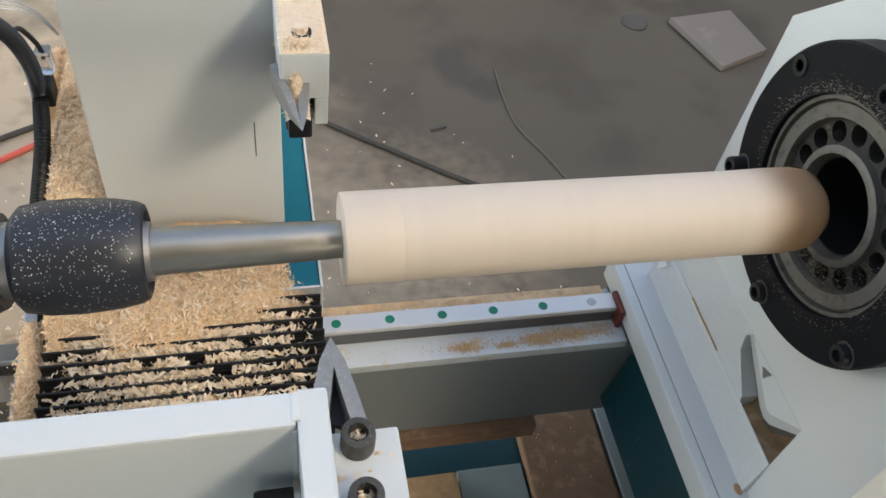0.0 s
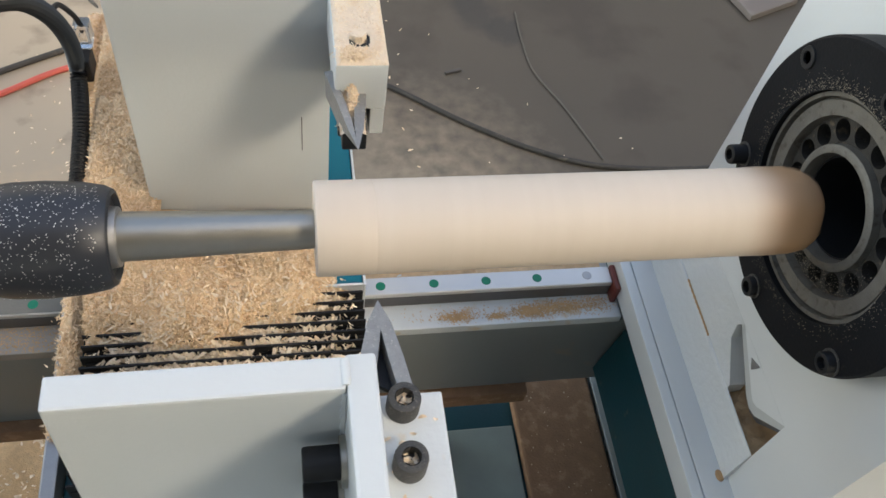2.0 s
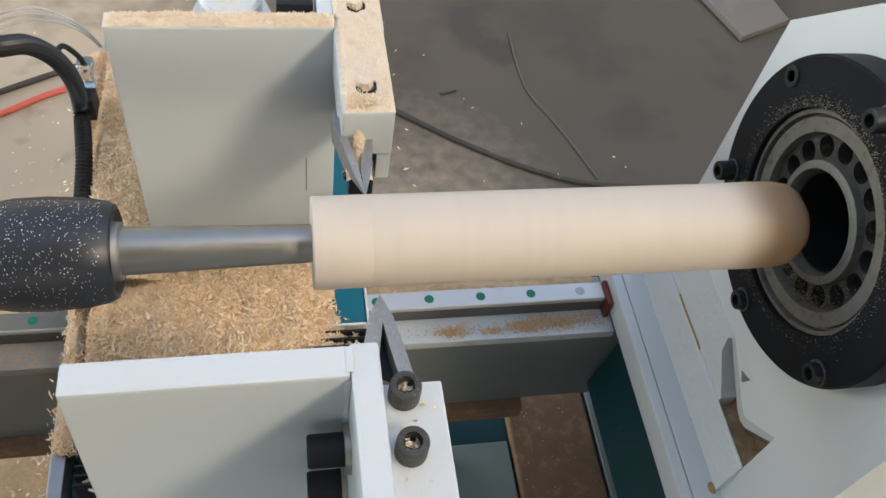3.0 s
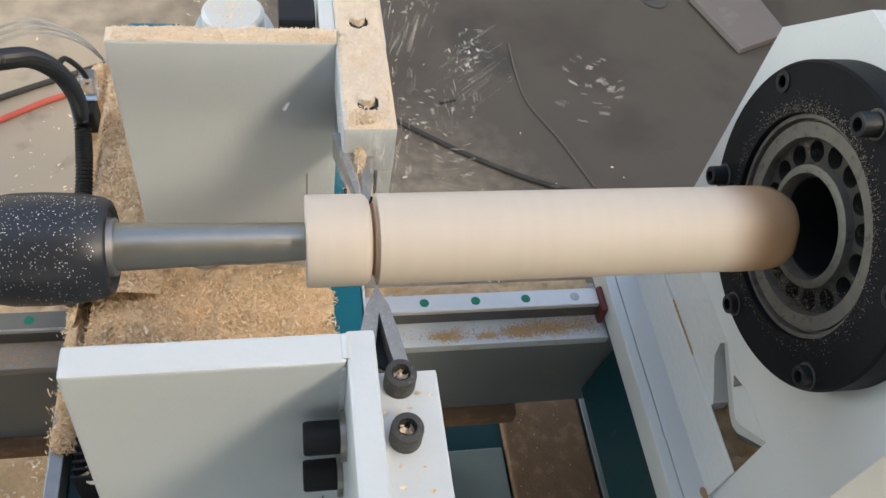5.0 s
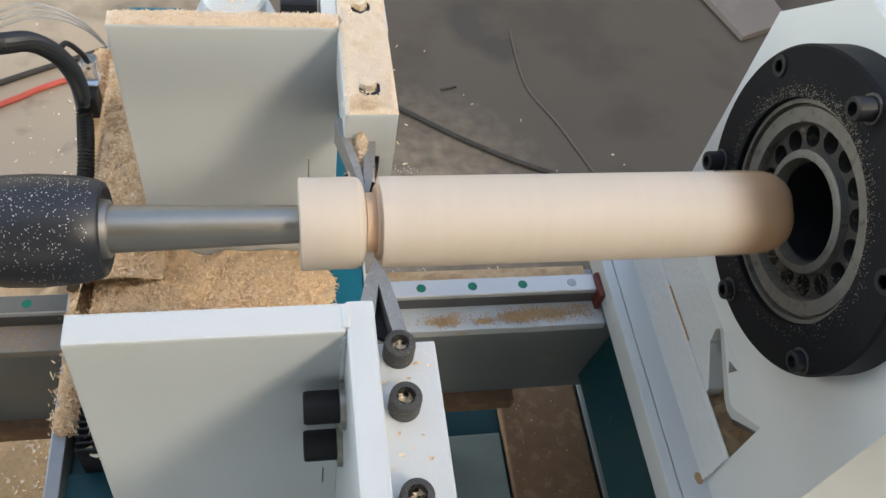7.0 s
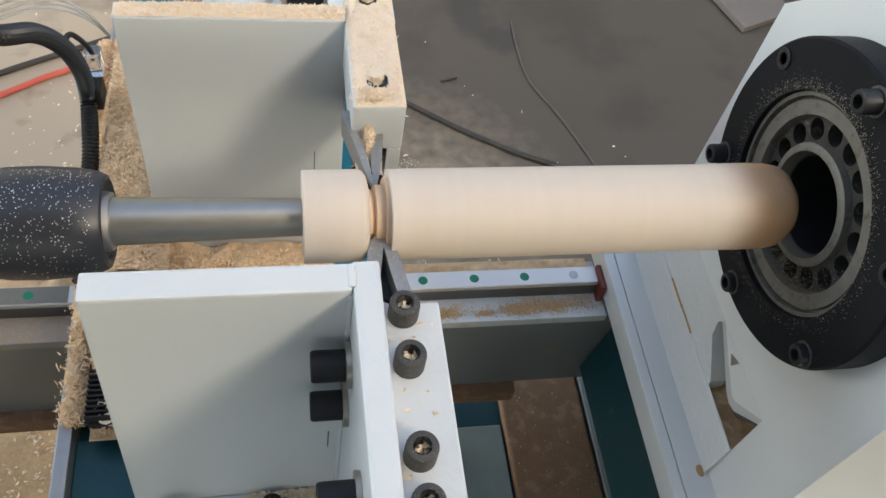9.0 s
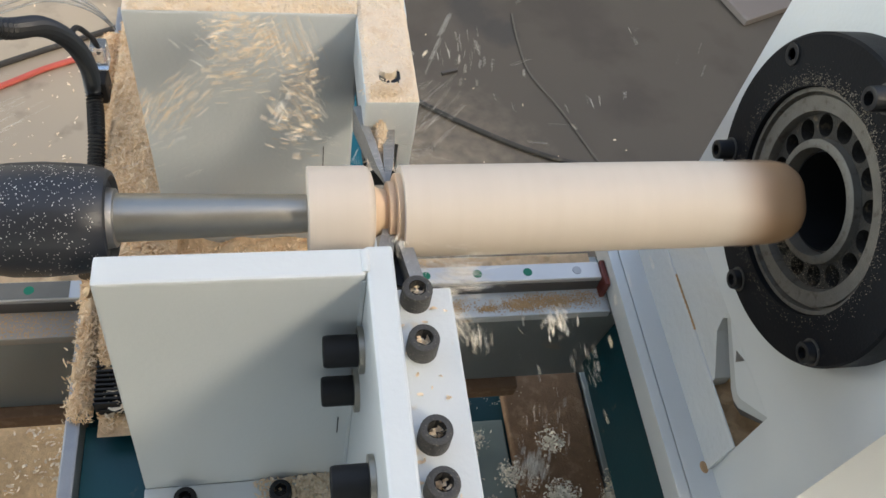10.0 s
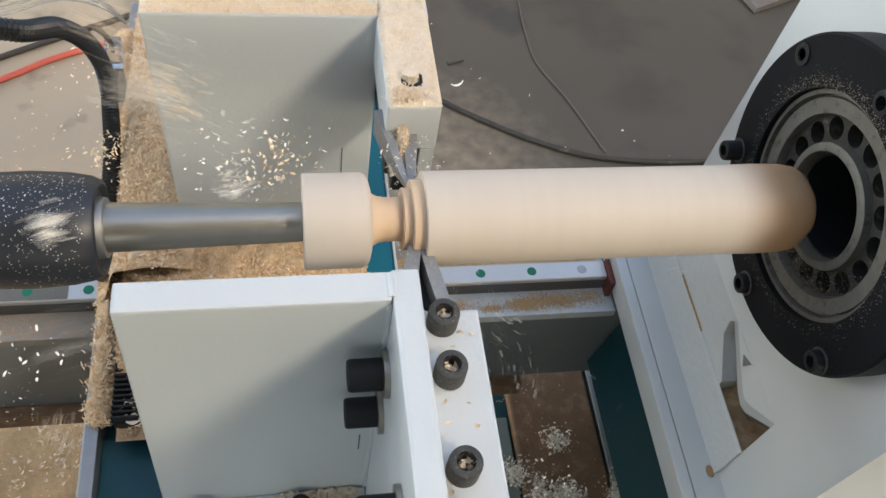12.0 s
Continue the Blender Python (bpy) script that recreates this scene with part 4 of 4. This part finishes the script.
def gouge(t, tip, way):
    """V cutter seen from above: two bars that meet in a ground point at y = tip at the axis height."""
    zc = AXIS_Z
    tx = 0.2005
    for ex, ey, wide in ((0.1885, tip - 0.052, 0.0105), (0.2125, tip - 0.070, 0.0090)):
        b = bmesh.new()
        d = Vector((ex - tx, ey - tip, 0)).normalized()
        n = Vector((d.y, -d.x, 0))
        rows = []
        for s, w, up, dn in ((0.0, 0.0003, 0.000, 0.001), (0.018, wide * 0.42, 0.0015, 0.007), (0.040, wide * 0.5, 0.002, 0.016), ((Vector((ex, ey, 0)) - Vector((tx, tip, 0))).length, wide * 0.5, 0.002, 0.018)):
            c = Vector((tx, tip, zc)) + d * s
            rows.append([b.verts.new(p) for p in (c - n * w + Vector((0, 0, up)), c + n * w + Vector((0, 0, up)), c + n * w * 1.1 - Vector((0, 0, dn)), c - n * w * 1.1 - Vector((0, 0, dn)))])
        for p, q in zip(rows, rows[1:]):
            for i in range(4):
                b.faces.new((p[i], p[(i + 1) % 4], q[(i + 1) % 4], q[i]))
        b.faces.new(rows[0]), b.faces.new(rows[-1])
        part("gouge_wing", b, GOUGE, t, "worn speckled steel cutter wing")
    # Black plate stands for the dark hollow between the wings.
    part("gouge_hollow", prism([(tx - 0.0085, tip - 0.050), (tx - 0.0025, tip - 0.018), (tx + 0.002, tip - 0.018), (tx + 0.008, tip - 0.060)], zc - 0.016, zc - 0.012, 0, "z"), BLACK, t)


FRONT = front_post()


# ---- back tool post ----
def back_post():
    t = thing("back_tool_post", "white enamelled back tool post dusted with shavings", "tool post")
    z0 = 0.737
    part("face_plate", box(0.0135, 0.1895, 0, 0.0165, z0, POST_TOP, 0.002), WHITE, t)
    part("slide_cover", box(0.020, 0.2195, -0.089, 0.30, 0.6895, 0.7345, 0.002), TEAL, t, "teal slide cover plate")
    part("cover_edge", box(0.2198, 0.2225, -0.092, 0.30, 0.6895, 0.7370, 0.0008), WHITE, t, "thin white edge strip")
    part("cover_end", box(0.020, 0.2195, -0.092, -0.0893, 0.6895, 0.7370, 0.0008), WHITE, t, "thin white end strip")
    screws = (-0.068, 0.024, 0.11)

    def crust(x, y):
        """A thin blanket of dust that leaves a crescent of each screw head bare."""
        z = POST_TOP + 0.0030 + 0.0016 * noise.noise(Vector((x * 60, y * 60, 2)))
        z -= 0.0030 * max(0.0, 1 - min(x - 0.1865, 0.2245 - x, y + 0.0930) / 0.003)
        for ys in screws:
            d, e = math.hypot(x - 0.205, y - ys), math.hypot(x - 0.2035, y - ys - 0.0052)
            if d < 0.0078:
                z = POST_TOP + (0.0060 if e < 0.0072 else 0.0004)
        return z

    def rim(x, y):
        return POST_TOP + 0.0002 + 0.0052 * min(1.0, min(y - 0.0008, 0.0165 - y) / 0.005) * (0.75 + 0.8 * noise.noise(Vector((x * 45, y * 60, 5)))) * min(1.0, (x - 0.0140) / 0.006)

    o = heap("dust_blanket", 0.1865, 0.2245, -0.0930, 0.28, crust, 36, 330, FINE_DUST, t, rough=0.0009, scale=180)
    o["label"] = "blanket of fine cream sawdust"
    o = heap("dust_blanket", 0.0140, 0.1865, 0.0008, 0.0165, rim, 170, 16, FINE_DUST, t, rough=0.0014, scale=160)
    o["label"] = "ridge of fine sawdust on the plate's top"
    part("web_plate", box(0.174, 0.1895, 0.017, 0.30, z0, POST_TOP - 0.001, 0.002), WHITE, t)
    part("base", box(0.010, 0.1895, 0.0175, 0.30, 0.7350, 0.742, 0.0005), WHITE, t)
    part("tool_arm", box(0.1900, 0.2255, -0.0005, 0.30, 0.990, POST_TOP, 0.002), WHITE, t, "white tool arm caked with shavings")
    part("arm_nose", box(0.1855, 0.2245, -0.093, -0.0010, 0.990, POST_TOP, 0.002), WHITE, t, "white tool arm caked with shavings")
    part("tool_arm_side", box(0.2130, 0.2240, -0.0925, 0.20, 0.962, 0.9898, 0.001), WHITE, t)
    part("lower_jaw", box(0.1900, 0.2125, -0.080, 0.20, 0.945, 0.9895, 0.002), BLACK, t)
    gouge_back(t)
    for y in screws:
        b = socket_screw(0.0098, 0.004)
        bmesh.ops.transform(b, matrix=Matrix.Translation((0.205, y, POST_TOP - 0.0018)) @ Matrix.Rotation(radians(-90), 4, "Y"), verts=b.verts)
        part("clamp_screw", b, BLACK, t, "half-buried black screw", smooth=True)
    part("spindle_cap", lathe([(0.90, 0), (0.90, 0.034), (0.985, 0.034), (0.992, 0.031), (0.992, 0.026), (1.005, 0.026), (1.008, 0.023), (1.008, 0)], 48, "z", turn=Matrix.Translation((0.105, 0.075, 0))), WHITE, t, "round white cap topped with sawdust", smooth=True)
    part("stop_block", box(0.142, 0.172, 0.035, 0.065, 0.99, 1.03, 0.003), BLACK, t)
    rnd = random.Random(31)
    sp = []
    for _ in range(1500):
        x, y = rnd.uniform(0.018, 0.187), rnd.uniform(0.002, 0.0155)
        sp.append(((x, y, rim(x, y) + 0.0004), (0, 0, 1)))
    for _ in range(2200):
        x, y = rnd.uniform(0.188, 0.223), rnd.uniform(-0.091, 0.27)
        if min(math.hypot(x - 0.205, y - ys) for ys in screws) > 0.0095:
            sp.append(((x, y, crust(x, y) + 0.0003), (0, 0, 1)))
    sp += [((0.105 + rnd.gauss(0, 0.012), 0.075 + rnd.gauss(0, 0.012), 1.0095), (0, 0, 1)) for _ in range(300)]
    shavings("shavings_crust", sp, (0.0012, 0.0042), t, seed=32, flat=0.25, curl=0.6, wide=(0.10, 0.28))

    def clot(x, y):
        return 0.988 + 0.029 * math.exp(-((x - 0.1978) / 0.0088) ** 2) * min(1.0, (-0.088 - y) / 0.004) * max(0.0, 1 - ((-0.092 - y) / 0.031)) ** 0.7

    o = heap("dust_clot", 0.1880, 0.2078, -0.1190, -0.0885, clot, 28, 42, FINE_DUST, t, rough=0.0032, scale=110)
    o["label"] = "clot of sawdust caught on the cutter"
    sp = [((x, y, clot(x, y) + 0.0008), (0, -0.5, 1)) for x, y in ((rnd.gauss(0.1978, 0.0042), rnd.uniform(-0.116, -0.090)) for _ in range(480))]
    sp += [((rnd.gauss(0.199, 0.006), -0.0905 + abs(rnd.gauss(0, 0.006)), POST_TOP + 0.0035 + rnd.uniform(0, 0.003)), (0, -0.3, 1)) for _ in range(320)]
    shavings("clot_litter", sp, (0.0015, 0.0055), t, seed=33, flat=0.6, curl=0.9, wide=(0.10, 0.25))
    part("scratch", box(0.1635, 0.1642, -0.0006, -0.0002, 0.84, 0.885), RUBBER, t)
    return t


def gouge_back(t):
    """Pointed cutter: a slanted left wing, a flat right wing and a dark hollow beneath."""
    zc, tx, ty = AXIS_Z, 0.1990, -0.146
    for ex, wide, lift in ((0.1860, 0.0060, 0.004), (0.2050, 0.0085, 0.0)):
        b, rows = bmesh.new(), []
        d = Vector((ex - tx, 0.056, 0)).normalized()
        n = Vector((d.y, -d.x, 0))
        for s, w, up, dn in ((0.0, 0.0003, 0.0, 0.001), (0.020, wide * 0.40, 0.001 + lift * 0.4, 0.008), (0.040, wide * 0.5, 0.002 + lift, 0.018), (0.075, wide * 0.5, 0.002 + lift, 0.02)):
            c = Vector((tx, ty, zc)) + d * s
            rows.append([b.verts.new(p) for p in (c - n * w + Vector((0, 0, up)), c + n * w + Vector((0, 0, up)), c + n * w * 0.6 - Vector((0, 0, dn)), c - n * w * 0.6 - Vector((0, 0, dn)))])
        for p, q in zip(rows, rows[1:]):
            for i in range(4):
                b.faces.new((p[i], p[(i + 1) % 4], q[(i + 1) % 4], q[i]))
        b.faces.new(rows[0]), b.faces.new(rows[-1])
        part("gouge_wing", b, GOUGE, t, "pointed steel cutter wing")
    # Black block takes the place of the dark hollow beneath the wings.
    part("cutter_hollow", box(0.1905, 0.2095, -0.112, -0.0805, 0.965, 0.988, 0.002), BLACK, t, "black block standing for the hollow under the cutter")


BACK = back_post()


# ---- motion ----
def glide(table, t):
    for (a, u), (b, v) in zip(table, table[1:]):
        if a <= t <= b:
            s = (t - a) / (b - a)
            return u + (v - u) * s
    return table[-1][1] if t > table[-1][0] else table[0][1]


SADDLE_X = [(0, -0.057), (0.25, -0.053), (0.5, -0.027), (0.75, -0.012), (1.0, -0.0075), (1.5, -0.0075), (2.0, -0.0050), (2.6, -0.0005), (4.0, 0.002), (5.5, 0.0045), (6.5, 0.0080), (8.0, 0.010), (9.5, 0.0130), (10.5, 0.0210), (12, 0.0345)]
FRONT_Y = [(0, -0.313), (0.5, -0.317), (1.0, -0.324), (1.5, -0.315), (2.0, -0.2920), (2.6, -0.2795), (5.0, -0.273), (6.5, -0.266), (7.3, -0.264), (8.8, -0.244), (9.0, -0.2408), (9.3, -0.233), (9.5, -0.231), (10.5, -0.232), (12, -0.241)]
BACK_Y = [(0, 0.094), (1.0, 0.080), (1.5, 0.070), (2.6, 0.033), (3.0, 0.024), (4.4, 0.010), (5.5, 0.006), (12, 0.005)]
OPEN = {"outer": [(0, 0.0), (4.5, 0.0), (5.0, 0.0095), (5.5, 0.0118), (6.5, 0.0150), (9.5, 0.0205), (10.5, 0.0280), (12, 0.0405)],
        "middle": [(0, 0.0), (4.7, 0.0), (5.5, 0.0030), (6.5, 0.0065), (9.5, 0.0115), (10.5, 0.0165), (12, 0.0265)],
        "inner": [(0, 0.0), (7.6, 0.0), (8.8, 0.003), (9.5, 0.0065), (10.5, 0.0115), (12, 0.0205)]}


def motions():
    times = [k * 0.25 for k in range(49)]
    saddle = [(t, pose(glide(SADDLE_X, t), 0, 0)) for t in times]
    for ob in (CARRIAGE, *MOUNDS[6:]):
        walk(ob, saddle)
    walk(HOSE, [(t, pose(glide(SADDLE_X, t), glide(BACK_Y, t) - 0.005, 0)) for t in times])
    for ob in MOUNDS[:6]:
        walk(ob, [(t, pose(glide(SADDLE_X, t), glide(BACK_Y, t) - BACK_Y[0][1], 0)) for t in times])
    walk(FRONT, [(t, pose(glide(SADDLE_X, t), glide(FRONT_Y, t), 0)) for t in times])
    walk(BACK, [(t, pose(glide(SADDLE_X, t), glide(BACK_Y, t), 0)) for t in times])
    for k, rib in enumerate(RIBS):
        share = (k + 0.5) / len(RIBS)
        walk(rib, [(t, pose(0, glide(BACK_Y, t) - 0.094 + share * (glide(FRONT_Y, t) + 0.064 - glide(BACK_Y, t) + 0.094), 0)) for t in times])
    for key, ob in RINGS.items():
        walk(ob, [(t, pose(glide(OPEN[key], t), 0, 0)) for t in times])
    walk(BLANK, [(k / 30, pose(0, AXIS_Y, AXIS_Z, -77 * k)) for k in range(361)])
    fly()


def chip_mesh(seed, n, spread, sizes, material=FLYING):
    rnd = random.Random(seed)
    near = [Vector([rnd.gauss(0, spread) for _ in range(3)]) for _ in range(n)]
    near = [p * min(1.0, 0.024 / max(p.length, 1e-6)) for p in near]
    ob = shavings("wood_chip", [(p, (rnd.gauss(0, 1), rnd.gauss(0, 1), rnd.gauss(0, 1) + 0.01)) for p in near], sizes, seed=seed, material=material)
    me = ob.data
    bpy.data.objects.remove(ob)
    return me


SMALL = [chip_mesh(70 + k, 1, 0.0, (0.0026 + 0.0010 * k, 0.0042 + 0.0013 * k)) for k in range(5)]
FLAKES = [chip_mesh(170 + k, 3, 0.016, (0.0024, 0.0060)) for k in range(4)]
CLUMPS = [chip_mesh(90 + k, 50 + 30 * k, 0.0040 + 0.0010 * k, (0.002, 0.006)) for k in range(4)]

PUFFS = [chip_mesh(150 + k, 240, 0.0080, (0.003, 0.007)) for k in range(3)]
TAN = [chip_mesh(130 + k, 90, 0.009, (0.002, 0.005), CHIP) for k in range(3)]
SPRAYS = [chip_mesh(110 + k, 30, 0.010 + 0.002 * k, (0.0012, 0.0042)) for k in range(5)]


def throw(name, meshes, label, count, span, source, speed, jitter, floor_z, seed, kind=""):
    """Chips that leave the blank at the cutter, fly off under gravity and come to rest."""
    rnd = random.Random(seed)
    for k in range(count):
        ob = tagged(new(name, meshes[k % len(meshes)]), label, name.replace("_", " "), "flying wood chips", kind)
        t0 = round(span[0] + (span[1] - span[0]) * (k + rnd.random()) / count, 2)
        home = Vector((rnd.uniform(0.31, 0.41), AXIS_Y + rnd.uniform(-0.002, 0.002), AXIS_Z + rnd.uniform(-0.002, 0.002)))
        p = Vector(source) + Vector([rnd.gauss(0, 0.004) for _ in range(3)])
        p.x += glide(SADDLE_X, t0)
        v = Vector([rnd.gauss(a, b) for a, b in zip(speed, jitter)])
        turn = [rnd.uniform(-500, 500) for _ in range(3)]
        rows = [(0, pose(*home))] + ([(t0 - 0.07, pose(*home))] if t0 > 0.1 else [])
        t, land = t0, None
        while t < 12.0 - 0.034:
            s = t - t0
            drag = (1 - math.exp(-1.8 * s)) / 1.8
            q = p + v * drag + Vector((0, 0, -4.2 * s * s))
            stop = q.z <= floor_z
            if stop:
                q.z = floor_z
            rows.append((t, pose(*q, *[a * s for a in turn])))
            if stop:
                break
            t = round(t + 0.1, 2)
        last = rows[-1][1]
        if rows[-1][0] < 11.9:
            rows.append((12, last))
        walk(ob, rows)


def fly():
    back, front = (0.200, AXIS_Y + 0.034, AXIS_Z + 0.012), (0.206, AXIS_Y - 0.030, AXIS_Z - 0.004)
    small, clump = "small pale chip of freshly cut wood", "loose clump of pale fresh shavings"
    one, lump = ("wood_chip", SMALL, small), ("shaving_clump", CLUMPS, clump)
    flake = ("wood_flake", FLAKES, "stray pale flakes of freshly cut wood")
    spray = ("chip_spray", SPRAYS, "airy spray of tiny white chips")
    throw(*one, 16, (4.72, 5.15), back, (0.50, 1.2, 0.6), (0.35, 0.4, 0.4), 0.004, 1)
    throw(*one, 60, (5.18, 5.50), back, (0.62, 1.25, 0.65), (0.42, 0.5, 0.45), 0.004, 9)
    throw(*spray, 58, (4.78, 5.52), back, (0.60, 1.25, 0.60), (0.40, 0.5, 0.40), 0.02, 11, "stuff")
    throw(*lump, 9, (5.1, 5.6), back, (0.10, 0.45, 0.35), (0.15, 0.2, 0.2), 0.010, 2)
    throw(*one, 24, (5.55, 6.35), back, (0.4, 1.2, 0.5), (0.35, 0.4, 0.3), 0.004, 3)
    throw(*lump, 5, (5.72, 6.2), back, (-0.15, 0.30, 0.45), (0.25, 0.2, 0.15), 0.010, 10)
    throw(*one, 70, (9.08, 11.95), front, (0.75, -0.05, -0.2), (0.35, 0.28, 0.35), 0.345, 4)
    throw(*spray, 34, (9.08, 10.3), front, (0.62, -0.05, -0.2), (0.30, 0.25, 0.30), 0.375, 12, "stuff")
    throw(*spray, 44, (10.3, 11.95), front, (0.62, -0.05, -0.2), (0.30, 0.25, 0.30), 0.375, 15, "stuff")
    throw(*lump, 22, (9.10, 10.05), front, (0.62, -0.12, -0.15), (0.22, 0.18, 0.25), 0.365, 5)
    throw("shaving_clump", PUFFS, "loose white puff of fresh shavings", 20, (9.10, 9.62), front, (0.85, 0.0, 0.05), (0.32, 0.2, 0.28), 0.385, 20)
    throw(*one, 30, (9.08, 11.9), back, (0.9, 1.2, 0.6), (0.8, 0.5, 0.4), 0.004, 6)
    throw(*flake, 60, (9.02, 10.5), back, (0.95, 0.9, 0.75), (0.75, 0.55, 0.45), 0.004, 22, "stuff")
    throw(*flake, 60, (9.08, 10.25), front, (0.62, -0.12, -0.1), (0.35, 0.30, 0.35), 0.365, 23, "stuff")
    throw(*spray, 10, (9.05, 10.2), back, (0.75, 1.1, 0.6), (0.5, 0.4, 0.4), 0.02, 13, "stuff")
    throw(*lump, 12, (9.75, 11.95), back, (-0.55, 0.25, 0.75), (0.35, 0.2, 0.3), 0.010, 7)
    throw("shaving_clump", TAN, "drifting puff of tan fresh shavings", 26, (10.22, 10.46), back, (-0.75, 0.45, 1.1), (0.28, 0.2, 0.3), 0.02, 18)
    throw("shaving_clump", TAN, "drifting puff of tan fresh shavings", 26, (10.7, 11.95), back, (-0.95, 0.1, 0.9), (0.35, 0.3, 0.35), 0.02, 19)
    throw("shaving_clump", TAN, "drifting puff of tan fresh shavings", 12, (9.76, 9.94), back, (-0.60, 0.45, 1.1), (0.2, 0.2, 0.25), 0.02, 21)
    throw(*one, 60, (10.0, 11.95), back, (-0.85, 0.2, 0.7), (0.5, 0.35, 0.4), 0.004, 8)
    throw(*spray, 60, (9.8, 11.95), back, (-0.70, 0.2, 0.7), (0.5, 0.30, 0.4), 0.02, 14, "stuff")
    throw(*spray, 30, (10.6, 11.95), back, (-1.0, -0.12, 0.55), (0.35, 0.2, 0.3), 0.02, 16, "stuff")
    throw(*lump, 20, (10.6, 11.95), back, (-1.0, -0.12, 0.55), (0.35, 0.2, 0.3), 0.02, 17)


motions()
